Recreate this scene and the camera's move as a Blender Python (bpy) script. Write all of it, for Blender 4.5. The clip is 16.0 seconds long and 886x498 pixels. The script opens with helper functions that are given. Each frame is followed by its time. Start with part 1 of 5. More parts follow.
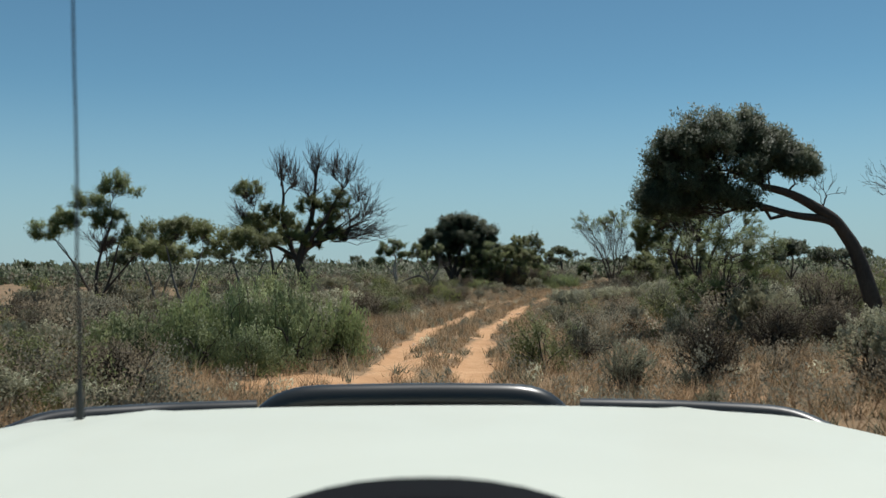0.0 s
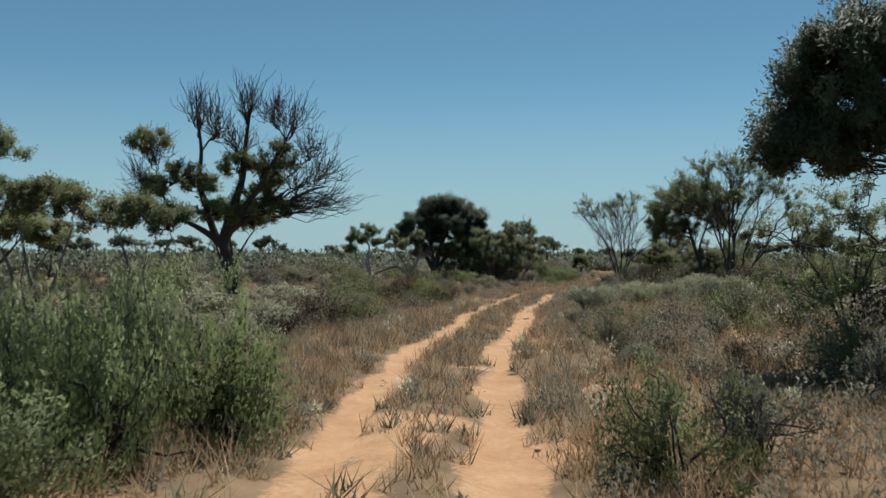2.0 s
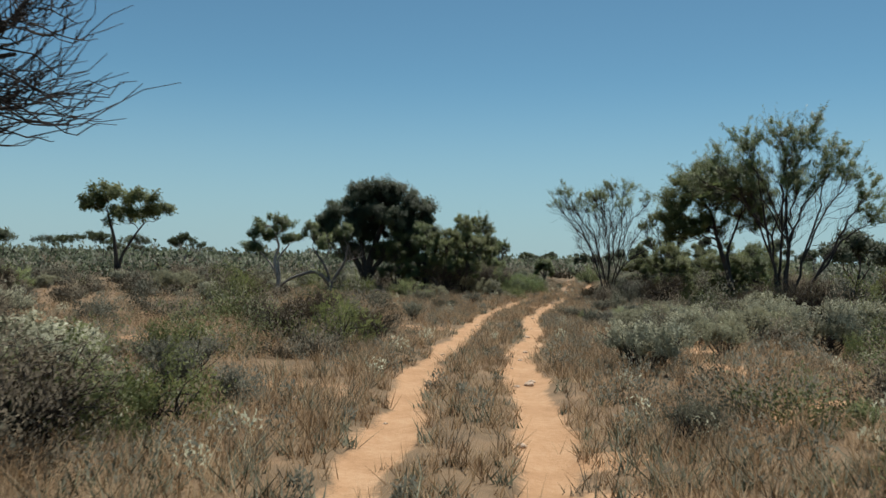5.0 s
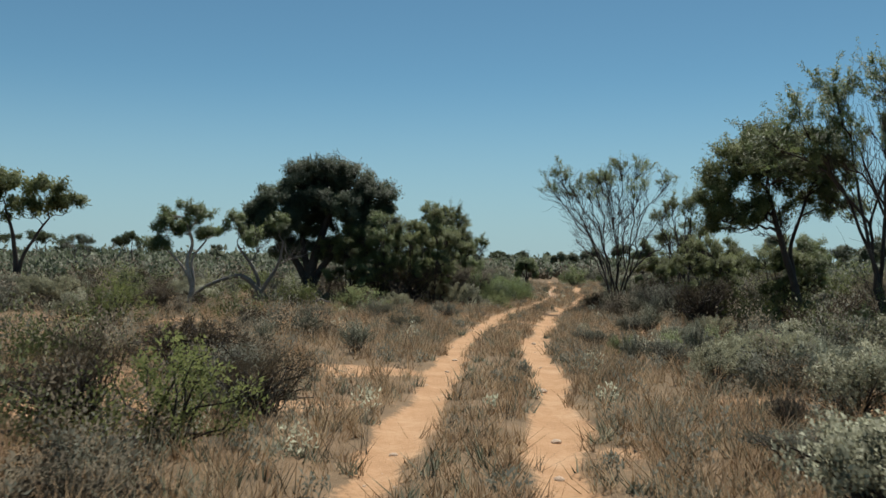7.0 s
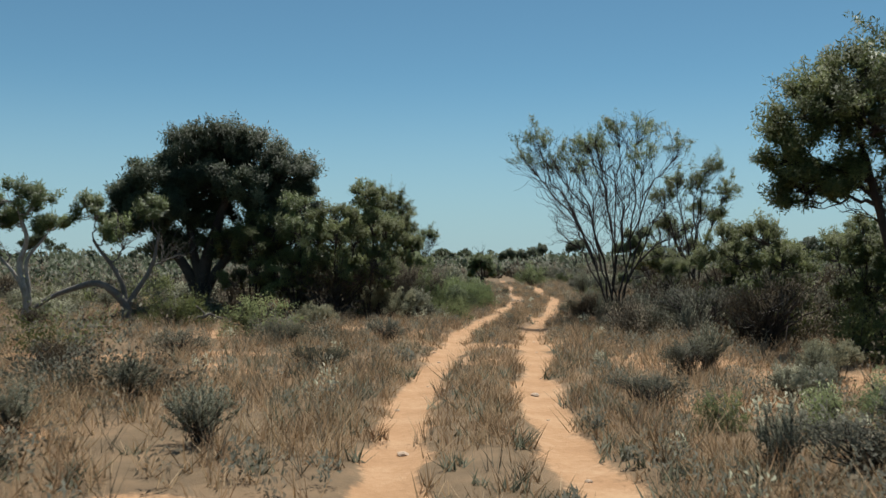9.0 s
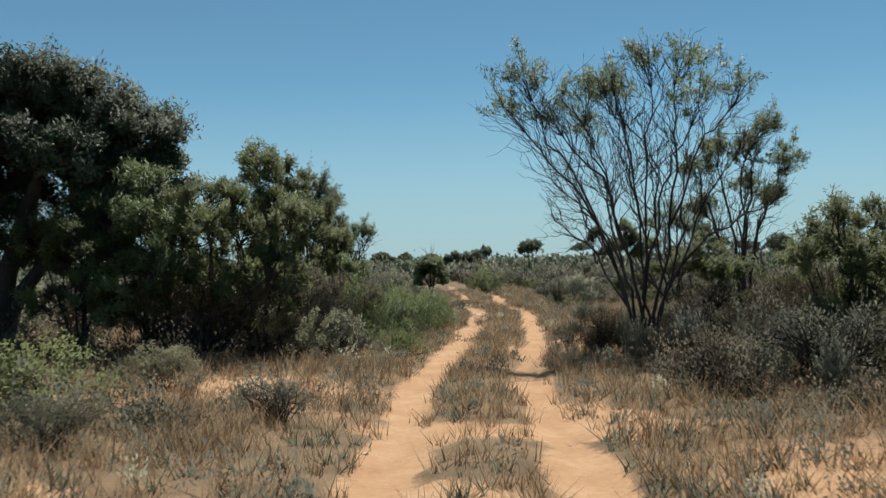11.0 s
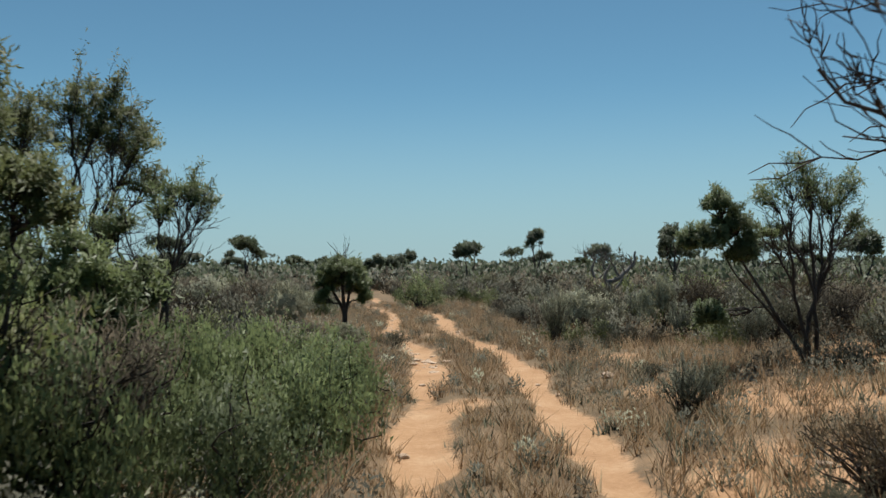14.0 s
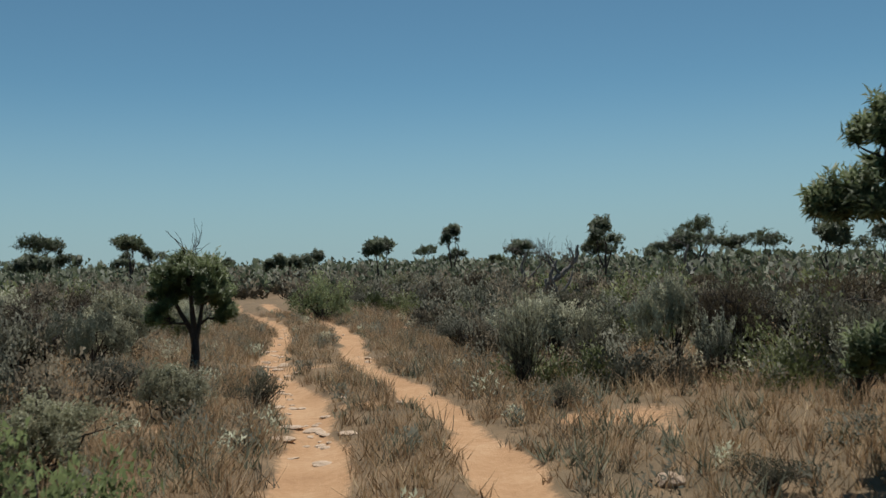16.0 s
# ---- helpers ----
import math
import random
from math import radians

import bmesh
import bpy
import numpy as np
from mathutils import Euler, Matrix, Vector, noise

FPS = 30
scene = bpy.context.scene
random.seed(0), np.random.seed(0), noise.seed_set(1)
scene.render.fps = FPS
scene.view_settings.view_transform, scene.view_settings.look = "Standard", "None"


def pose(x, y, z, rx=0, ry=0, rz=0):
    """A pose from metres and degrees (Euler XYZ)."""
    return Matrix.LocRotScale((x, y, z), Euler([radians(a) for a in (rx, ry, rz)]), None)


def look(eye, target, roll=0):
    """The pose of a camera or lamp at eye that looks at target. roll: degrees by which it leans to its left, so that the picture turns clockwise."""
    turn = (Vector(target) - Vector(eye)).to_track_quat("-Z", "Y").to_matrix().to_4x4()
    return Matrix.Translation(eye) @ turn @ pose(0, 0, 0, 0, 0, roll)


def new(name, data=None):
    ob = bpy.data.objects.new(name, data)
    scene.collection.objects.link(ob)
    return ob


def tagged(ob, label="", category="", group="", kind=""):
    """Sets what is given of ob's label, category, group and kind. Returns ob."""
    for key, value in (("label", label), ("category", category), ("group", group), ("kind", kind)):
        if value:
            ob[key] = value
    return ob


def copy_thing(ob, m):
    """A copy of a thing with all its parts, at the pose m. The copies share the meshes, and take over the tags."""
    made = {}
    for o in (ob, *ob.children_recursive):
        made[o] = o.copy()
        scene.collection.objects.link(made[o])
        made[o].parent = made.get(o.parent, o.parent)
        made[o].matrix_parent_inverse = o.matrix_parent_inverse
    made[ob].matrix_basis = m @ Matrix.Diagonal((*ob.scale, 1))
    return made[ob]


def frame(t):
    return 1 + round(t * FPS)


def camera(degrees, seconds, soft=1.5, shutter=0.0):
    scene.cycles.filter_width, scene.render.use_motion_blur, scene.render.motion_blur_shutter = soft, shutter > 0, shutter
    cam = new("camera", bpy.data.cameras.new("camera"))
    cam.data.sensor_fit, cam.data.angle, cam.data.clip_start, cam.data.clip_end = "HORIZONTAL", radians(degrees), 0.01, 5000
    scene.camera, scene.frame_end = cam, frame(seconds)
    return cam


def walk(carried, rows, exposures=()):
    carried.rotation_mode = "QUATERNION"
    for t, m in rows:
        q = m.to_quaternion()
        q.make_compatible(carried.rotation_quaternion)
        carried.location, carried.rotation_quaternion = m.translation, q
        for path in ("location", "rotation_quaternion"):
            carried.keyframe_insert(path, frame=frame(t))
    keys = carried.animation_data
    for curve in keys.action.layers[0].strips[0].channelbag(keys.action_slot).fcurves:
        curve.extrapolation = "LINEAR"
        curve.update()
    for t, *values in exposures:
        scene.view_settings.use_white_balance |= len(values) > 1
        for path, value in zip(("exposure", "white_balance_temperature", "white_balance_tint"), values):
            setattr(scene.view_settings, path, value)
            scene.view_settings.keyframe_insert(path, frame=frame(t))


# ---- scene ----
cam = camera(50.0, 16.0, soft=1.5, shutter=0.2)
PATH = [  # seconds, x, y, z, pitch, lean, yaw
    (0, 0.005, -0.000, 1.702, 1.04, 0.34, -0.00),
    (0.5, -0.047, 2.194, 1.670, 1.04, 0.89, 0.04),
    (1, -0.111, 4.346, 1.641, 0.92, 0.75, -0.05),
    (1.5, -0.146, 6.419, 1.632, 0.73, 0.92, -0.47),
    (2, -0.174, 8.509, 1.635, 0.49, -0.16, -1.35),
    (2.5, -0.167, 10.546, 1.652, 0.58, -0.28, -2.21),
    (3, -0.127, 12.632, 1.665, 0.70, -0.96, -2.99),
    (3.5, -0.090, 14.687, 1.678, 0.74, -0.56, -3.74),
    (4, -0.106, 16.857, 1.663, 0.79, -1.11, -4.36),
    (4.2, -0.058, 17.752, 1.658, 0.74, -1.09, -4.52),
    (6.3, 0.935, 27.165, 1.693, 0.69, -0.83, -6.25),
    (6.5, 1.035, 28.066, 1.691, 0.75, -0.58, -6.40),
    (7, 1.253, 30.261, 1.685, 0.70, -0.82, -7.02),
    (7.5, 1.508, 32.348, 1.678, 0.61, -0.23, -7.83),
    (8, 1.755, 34.460, 1.647, 0.69, -0.40, -8.75),
    (8.5, 2.045, 36.469, 1.641, 0.69, 0.20, -9.66),
    (9, 2.354, 38.571, 1.625, 0.67, 0.06, -10.57),
    (9.5, 2.697, 40.511, 1.595, 0.58, 0.16, -11.45),
    (9.7, 2.849, 41.301, 1.595, 0.62, 0.45, -11.80),
    (11.8, 4.756, 50.763, 1.642, 0.92, 0.85, -15.53),
    (12, 4.963, 51.643, 1.640, 0.89, 0.84, -15.82),
    (12.5, 5.470, 53.750, 1.628, 0.97, 0.77, -16.46),
    (13, 6.013, 55.898, 1.635, 1.07, 0.86, -17.17),
    (13.5, 6.559, 57.996, 1.631, 1.08, 0.13, -17.92),
    (14, 7.230, 59.960, 1.637, 1.15, 0.41, -18.97),
    (14.5, 7.849, 61.792, 1.633, 0.99, 0.23, -20.69),
    (15, 8.486, 63.576, 1.613, 0.88, 0.42, -22.32),
    (15.5, 9.135, 65.138, 1.634, 0.93, 1.32, -23.51),
    (16, 9.699, 66.702, 1.629, 1.03, 1.26, -24.35),
]
walk(cam, [(t, pose(x, y, z, 90 + pitch, lean, yaw)) for t, x, y, z, pitch, lean, yaw in PATH],
     exposures=[(t, stops, 6280, 10) for t, stops in ((0.0, 0.0), (7.0, 0.0), (9.5, 0.08), (12.0, 0.15), (13.5, 0.1), (14.5, -0.1), (15.5, -0.25), (16.0, -0.25))])

# ---- light ----
SUN_HIGH, SUN_SIDE = 67.0, 33.0  # degrees above the horizon; degrees from +y towards +x
world = bpy.data.worlds.new("sky")
scene.world = world
world.use_nodes = True
wn = world.node_tree.nodes
sky = wn.new("ShaderNodeTexSky")
sky.sky_type = 'NISHITA'
sky.sun_disc = False
sky.sun_elevation = radians(SUN_HIGH)
sky.sun_rotation = radians(SUN_SIDE)
sky.altitude = 2000
sky.air_density = 0.9
sky.dust_density = 0.2
sky.ozone_density = 2.4
tint = wn.new("ShaderNodeMix")  # the deep cyan-blue of a dry clear sky
tint.data_type, tint.blend_type = 'RGBA', 'MULTIPLY'
tint.inputs[0].default_value = 1.0
tint.inputs[7].default_value = (0.79, 1.05, 0.915, 1)
world.node_tree.links.new(sky.outputs[0], tint.inputs[6])
where = wn.new("ShaderNodeTexCoord")  # pale dust haze low over the plain
axes = wn.new("ShaderNodeSeparateXYZ")
fall = wn.new("ShaderNodeMapRange")
fall.interpolation_type = 'SMOOTHSTEP'
fall.inputs["From Min"].default_value, fall.inputs["From Max"].default_value = -0.02, 0.20
fall.inputs["To Min"].default_value, fall.inputs["To Max"].default_value = 0.85, 0.0
haze = wn.new("ShaderNodeMix")
haze.data_type = 'RGBA'
haze.inputs[7].default_value = (3.7, 5.15, 5.75, 1)
world.node_tree.links.new(where.outputs["Generated"], axes.inputs[0])
world.node_tree.links.new(axes.outputs[2], fall.inputs[0])
world.node_tree.links.new(fall.outputs[0], haze.inputs[0])
world.node_tree.links.new(tint.outputs[2], haze.inputs[6])
world.node_tree.links.new(haze.outputs[2], wn["Background"].inputs[0])
wn["Background"].inputs[1].default_value = 0.088
lamp = bpy.data.lights.new("sun", 'SUN')
lamp.energy, lamp.angle, lamp.color = 5.0, radians(0.55), (1.0, 0.95, 0.87)
sun = new("sun", lamp)
e, a = radians(SUN_HIGH), radians(SUN_SIDE)
sun.matrix_world = look((0, 0, 30), (-math.cos(e) * math.sin(a), -math.cos(e) * math.cos(a), 30 - math.sin(e)))
scene.view_settings.exposure = 0.0


# ---- materials ----
def material(name):
    m = bpy.data.materials.new(name)
    m.use_nodes = True
    nt = m.node_tree
    return m, nt, nt.nodes, nt.links, nt.nodes["Principled BSDF"]


def ramp(nodes, stops):
    r = nodes.new("ShaderNodeValToRGB")
    el = r.color_ramp.elements
    while len(el) < len(stops):
        el.new(0.5)
    for k, (p, c) in enumerate(stops):
        el[k].position, el[k].color = p, (*c, 1)
    return r


def noise_node(nodes, links, scale, detail=4, rough=0.55, space="Object"):
    n = nodes.new("ShaderNodeTexNoise")
    n.inputs["Scale"].default_value = scale
    n.inputs["Detail"].default_value = detail
    n.inputs["Roughness"].default_value = rough
    tc = nodes.new("ShaderNodeTexCoord")
    links.new(tc.outputs[space], n.inputs["Vector"])
    return n


def leaf_material(name, dark, mid, light, through_light=0.25, rough=0.55):
    """Leaves: tone varied leaf by leaf, patch by patch and plant by plant."""
    m, nt, nodes, links, p = material(name)
    geo = nodes.new("ShaderNodeNewGeometry")
    r = ramp(nodes, [(0.0, dark), (0.5, mid), (1.0, light)])
    n = noise_node(nodes, links, 2.2, 3)
    add = nodes.new("ShaderNodeMath")
    add.operation = 'MULTIPLY_ADD'
    links.new(geo.outputs["Random Per Island"], add.inputs[0])
    add.inputs[1].default_value = 0.5
    half = nodes.new("ShaderNodeMath")
    half.operation = 'MULTIPLY_ADD'
    half.inputs[1].default_value, half.inputs[2].default_value = 1.5, -0.5
    links.new(n.outputs[0], half.inputs[0])
    links.new(half.outputs[0], add.inputs[2])
    links.new(add.outputs[0], r.inputs[0])
    info = nodes.new("ShaderNodeObjectInfo")
    hsv = nodes.new("ShaderNodeHueSaturation")
    links.new(r.outputs[0], hsv.inputs["Color"])
    val = nodes.new("ShaderNodeMapRange")
    val.inputs["To Min"].default_value, val.inputs["To Max"].default_value = 0.8, 1.2
    links.new(info.outputs["Random"], val.inputs[0])
    links.new(val.outputs[0], hsv.inputs["Value"])
    links.new(hsv.outputs[0], p.inputs["Base Color"])
    p.inputs["Roughness"].default_value = rough
    p.inputs["Specular IOR Level"].default_value = 0.3
    tr = nodes.new("ShaderNodeBsdfTranslucent")
    links.new(hsv.outputs[0], tr.inputs[0])
    mix = nodes.new("ShaderNodeMixShader")
    mix.inputs[0].default_value = through_light
    links.new(p.outputs[0], mix.inputs[1])
    links.new(tr.outputs[0], mix.inputs[2])
    links.new(mix.outputs[0], nodes["Material Output"].inputs[0])
    return m


def bark_material(name, dark, light, stretch=6.0):
    m, nt, nodes, links, p = material(name)
    n = noise_node(nodes, links, 9, 6, 0.65)
    mp = nodes.new("ShaderNodeMapping")
    mp.inputs["Scale"].default_value = (stretch, stretch, 1.0)
    links.new(n.inputs["Vector"].links[0].from_socket, mp.inputs[0])
    links.new(mp.outputs[0], n.inputs["Vector"])
    big = noise_node(nodes, links, 1.7, 3)
    mixv = nodes.new("ShaderNodeMath")
    mixv.operation = 'MULTIPLY_ADD'
    mixv.inputs[1].default_value = 0.5
    links.new(big.outputs[0], mixv.inputs[0])
    half = nodes.new("ShaderNodeMath")
    half.operation = 'MULTIPLY'
    half.inputs[1].default_value = 0.5
    links.new(n.outputs[0], half.inputs[0])
    links.new(half.outputs[0], mixv.inputs[2])
    r = ramp(nodes, [(0.32, dark), (0.68, light)])
    links.new(mixv.outputs[0], r.inputs[0])
    links.new(r.outputs[0], p.inputs["Base Color"])
    p.inputs["Roughness"].default_value = 0.9
    b = nodes.new("ShaderNodeBump")
    b.inputs["Strength"].default_value, b.inputs["Distance"].default_value = 0.7, 0.02
    links.new(n.outputs[0], b.inputs["Height"])
    links.new(b.outputs[0], p.inputs["Normal"])
    return m


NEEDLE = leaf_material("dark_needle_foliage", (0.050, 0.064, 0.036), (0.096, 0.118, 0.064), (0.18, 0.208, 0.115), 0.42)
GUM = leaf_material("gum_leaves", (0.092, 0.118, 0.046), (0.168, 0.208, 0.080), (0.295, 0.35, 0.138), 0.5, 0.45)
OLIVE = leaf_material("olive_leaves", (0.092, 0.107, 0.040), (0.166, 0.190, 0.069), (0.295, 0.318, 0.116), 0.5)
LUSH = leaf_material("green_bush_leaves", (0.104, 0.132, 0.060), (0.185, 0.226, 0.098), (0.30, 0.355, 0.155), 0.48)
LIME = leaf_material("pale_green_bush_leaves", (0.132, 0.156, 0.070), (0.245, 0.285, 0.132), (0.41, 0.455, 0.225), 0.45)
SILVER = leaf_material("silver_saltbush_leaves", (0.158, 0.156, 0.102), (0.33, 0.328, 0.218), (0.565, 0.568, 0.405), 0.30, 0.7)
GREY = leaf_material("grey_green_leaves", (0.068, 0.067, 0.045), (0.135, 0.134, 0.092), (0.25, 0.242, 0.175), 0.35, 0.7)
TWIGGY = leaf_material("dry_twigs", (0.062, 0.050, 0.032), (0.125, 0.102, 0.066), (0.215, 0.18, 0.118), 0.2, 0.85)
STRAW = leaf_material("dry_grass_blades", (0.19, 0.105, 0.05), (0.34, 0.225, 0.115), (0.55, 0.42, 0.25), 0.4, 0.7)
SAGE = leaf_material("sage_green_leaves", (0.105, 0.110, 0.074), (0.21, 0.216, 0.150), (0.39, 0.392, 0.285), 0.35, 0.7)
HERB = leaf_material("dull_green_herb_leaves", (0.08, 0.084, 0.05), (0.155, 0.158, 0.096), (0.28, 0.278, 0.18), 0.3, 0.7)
BARK = bark_material("dark_rough_bark", (0.018, 0.014, 0.011), (0.085, 0.068, 0.055))
GREYBARK = bark_material("weathered_grey_wood", (0.07, 0.06, 0.05), (0.26, 0.235, 0.205))
PALEBARK = bark_material("pale_smooth_bark", (0.16, 0.135, 0.11), (0.52, 0.48, 0.42), 3.0)


def ground_material():
    m, nt, nodes, links, p = material("red_sandy_soil")
    rut = nodes.new("ShaderNodeAttribute")
    rut.attribute_name = "rut"
    bare = nodes.new("ShaderNodeAttribute")
    bare.attribute_name = "bare"
    fine = noise_node(nodes, links, 14, 8, 0.7)
    mid = noise_node(nodes, links, 1.6, 6, 0.6)
    wide = noise_node(nodes, links, 0.09, 6, 0.6)
    litter = ramp(nodes, [(0.30, (0.145, 0.098, 0.06)), (0.52, (0.255, 0.172, 0.102)), (0.75, (0.40, 0.255, 0.145))])
    links.new(mid.outputs[0], litter.inputs[0])
    scrub = ramp(nodes, [(0.38, (0.085, 0.08, 0.048)), (0.62, (0.19, 0.13, 0.075))])
    links.new(wide.outputs[0], scrub.inputs[0])
    mixs = nodes.new("ShaderNodeMix")
    mixs.data_type = 'RGBA'
    mixs.inputs[0].default_value = 0.4
    links.new(litter.outputs[0], mixs.inputs[6])
    links.new(scrub.outputs[0], mixs.inputs[7])
    sand = ramp(nodes, [(0.28, (0.34, 0.19, 0.095)), (0.5, (0.46, 0.275, 0.145)), (0.72, (0.58, 0.39, 0.235))])
    blend = nodes.new("ShaderNodeMath")
    blend.operation = 'MULTIPLY_ADD'
    blend.inputs[1].default_value = 0.45
    links.new(fine.outputs[0], blend.inputs[0])
    b2 = nodes.new("ShaderNodeMath")
    b2.operation = 'MULTIPLY'
    b2.inputs[1].default_value = 0.55
    links.new(mid.outputs[0], b2.inputs[0])
    links.new(b2.outputs[0], blend.inputs[2])
    links.new(blend.outputs[0], sand.inputs[0])
    top = nodes.new("ShaderNodeMath")
    top.operation = 'MAXIMUM'
    links.new(rut.outputs["Fac"], top.inputs[0])
    links.new(bare.outputs["Fac"], top.inputs[1])
    edge = nodes.new("ShaderNodeMath")
    edge.operation = 'MULTIPLY_ADD'
    edge.inputs[1].default_value, edge.inputs[2].default_value = 0.9, -0.45
    links.new(fine.outputs[0], edge.inputs[0])
    s = nodes.new("ShaderNodeMath")
    s.operation = 'ADD'
    links.new(top.outputs[0], s.inputs[0])
    links.new(edge.outputs[0], s.inputs[1])
    sharp = nodes.new("ShaderNodeMapRange")
    sharp.interpolation_type = 'SMOOTHSTEP'
    sharp.inputs["From Min"].default_value, sharp.inputs["From Max"].default_value = 0.28, 0.62
    links.new(s.outputs[0], sharp.inputs[0])
    mixg = nodes.new("ShaderNodeMix")
    mixg.data_type = 'RGBA'
    links.new(sharp.outputs[0], mixg.inputs[0])
    links.new(mixs.outputs[2], mixg.inputs[6])
    links.new(sand.outputs[0], mixg.inputs[7])
    links.new(mixg.outputs[2], p.inputs["Base Color"])
    p.inputs["Roughness"].default_value = 0.95
    p.inputs["Specular IOR Level"].default_value = 0.15
    b = nodes.new("ShaderNodeBump")
    b.inputs["Strength"].default_value, b.inputs["Distance"].default_value = 0.6, 0.03
    links.new(fine.outputs[0], b.inputs["Height"])
    links.new(b.outputs[0], p.inputs["Normal"])
    return m


SOIL = ground_material()


def stone_material():
    m, nt, nodes, links, p = material("pale_limestone")
    n = noise_node(nodes, links, 12, 6, 0.65)
    r = ramp(nodes, [(0.3, (0.40, 0.27, 0.17)), (0.7, (0.66, 0.51, 0.37))])
    links.new(n.outputs[0], r.inputs[0])
    links.new(r.outputs[0], p.inputs["Base Color"])
    p.inputs["Roughness"].default_value = 0.9
    b = nodes.new("ShaderNodeBump")
    b.inputs["Strength"].default_value, b.inputs["Distance"].default_value = 0.5, 0.01
    links.new(n.outputs[0], b.inputs["Height"])
    links.new(b.outputs[0], p.inputs["Normal"])
    return m


STONE = stone_material()

# ---- mesh helpers ----
rng = np.random.default_rng(7)


def mesh_of(name, V, F, mat, N=None):
    """A mesh from vertex rows and faces that all have the same number of corners."""
    V, F = np.asarray(V, dtype=np.float32), np.asarray(F, dtype=np.int32)
    me = bpy.data.meshes.new(name)
    me.vertices.add(len(V))
    me.vertices.foreach_set("co", V.ravel())
    me.loops.add(F.size)
    me.loops.foreach_set("vertex_index", F.ravel())
    me.polygons.add(len(F))
    me.polygons.foreach_set("loop_start", np.arange(len(F), dtype=np.int32) * F.shape[1])
    me.update(calc_edges=True)
    me.materials.append(mat)
    if N is not None:
        me.normals_split_custom_set_from_vertices(np.asarray(N, dtype=np.float32))
    return me


def part(name, me, parent, label=""):
    ob = new(name, me)
    ob.parent = parent
    return tagged(ob, label)


def join(pieces):
    """One set of vertices and faces out of several."""
    Vs, Fs, at = [], [], 0
    for V, F in pieces:
        Vs.append(V)
        Fs.append(F + at)
        at += len(V)
    return np.concatenate(Vs), np.concatenate(Fs)


def smooth(me):
    me.polygons.foreach_set("use_smooth", np.ones(len(me.polygons), dtype=bool))
    return me


RINGS, SKINS = {}, {}


def tube(P, R, sides=6):
    """A tapered tube along the points P with the radii R."""
    P, R = np.asarray(P, float), np.asarray(R, float)
    n = len(P)
    if sides not in RINGS:
        ang = np.arange(sides) / sides * 2 * np.pi
        RINGS[sides] = np.cos(ang)[None, :, None], np.sin(ang)[None, :, None]
    if (n, sides) not in SKINS:
        i, j = np.meshgrid(np.arange(n - 1), np.arange(sides), indexing="ij")
        k = (j + 1) % sides
        SKINS[n, sides] = np.stack([i * sides + j, i * sides + k, (i + 1) * sides + k, (i + 1) * sides + j], -1).reshape(-1, 4)
    D = np.empty((n, 3))
    D[0], D[-1] = P[1] - P[0], P[-1] - P[-2]
    D[1:-1] = P[2:] - P[:-2]
    x, y, z = D[:, 0], D[:, 1], D[:, 2]
    A = np.stack((y * 0.23 - z * 0.92, z * 0.31 - x * 0.23, x * 0.92 - y * 0.31), 1)
    A /= np.sqrt((A * A).sum(1))[:, None] + 1e-9
    D /= np.sqrt((D * D).sum(1))[:, None] + 1e-9
    (x, y, z), (a, b, c) = D.T, A.T
    B = np.stack((y * c - z * b, z * a - x * c, x * b - y * a), 1)
    V = P[:, None] + R[:, None, None] * (RINGS[sides][0] * A[:, None] + RINGS[sides][1] * B[:, None])
    return V.reshape(-1, 3), SKINS[n, sides]


def wander(a, b, n, amount, sag=0.0, lead=None):
    """A crooked way from a to b in n points; lead: the direction in which it sets out."""
    a, b = np.asarray(a, float), np.asarray(b, float)
    s = np.linspace(0, 1, n)[:, None]
    length = np.linalg.norm(b - a)
    P = a + (b - a) * s
    if lead is not None:
        P = P + np.asarray(lead, float) * length * (s * (1 - s) ** 2) * 1.6
    kink = np.cumsum(rng.normal(0, 1, (n, 3)), axis=0)
    kink -= kink[0] + (kink[-1] - kink[0]) * s
    P = P + kink * amount * length / n
    P[:, 2] -= sag * length * 4 * (s * (1 - s))[:, 0]
    return P


def leafage(name, C, heart, length, width, leaf, up=0.3, level=1.0, lift=0.45, along=None):
    """A mesh of narrow sickle-shaped leaves at the places C; they are shaded softly as parts of the mass round heart."""
    n = len(C)
    D = rng.normal(0, 1, (n, 3))
    D[:, 2] = D[:, 2] * level + up
    if along is not None:
        D = D * 0.45 + along
    D /= np.linalg.norm(D, axis=1)[:, None] + 1e-9
    S = np.cross(D, rng.normal(0, 1, (n, 3)))
    S /= np.linalg.norm(S, axis=1)[:, None] + 1e-9
    turn = np.where(np.cross(S, D)[:, 1] > 0, -1.0, 1.0)[:, None]
    S = S * turn
    L = (length * rng.uniform(0.6, 1.35, n))[:, None]
    W = (width * rng.uniform(0.7, 1.3, n))[:, None]
    V = np.stack([C, C + D * L * 0.5 + S * W * 2, C + D * L], 1).reshape(-1, 3)
    out = C - heart
    out /= np.linalg.norm(out, axis=1)[:, None] + 1e-6
    N = out * 1.0 + np.cross(S, D) * 0.8 + np.array((0, 0, lift))
    N /= np.linalg.norm(N, axis=1)[:, None] + 1e-6
    return mesh_of(name, V, np.arange(3 * n).reshape(-1, 3), leaf, np.repeat(N, 3, axis=0))


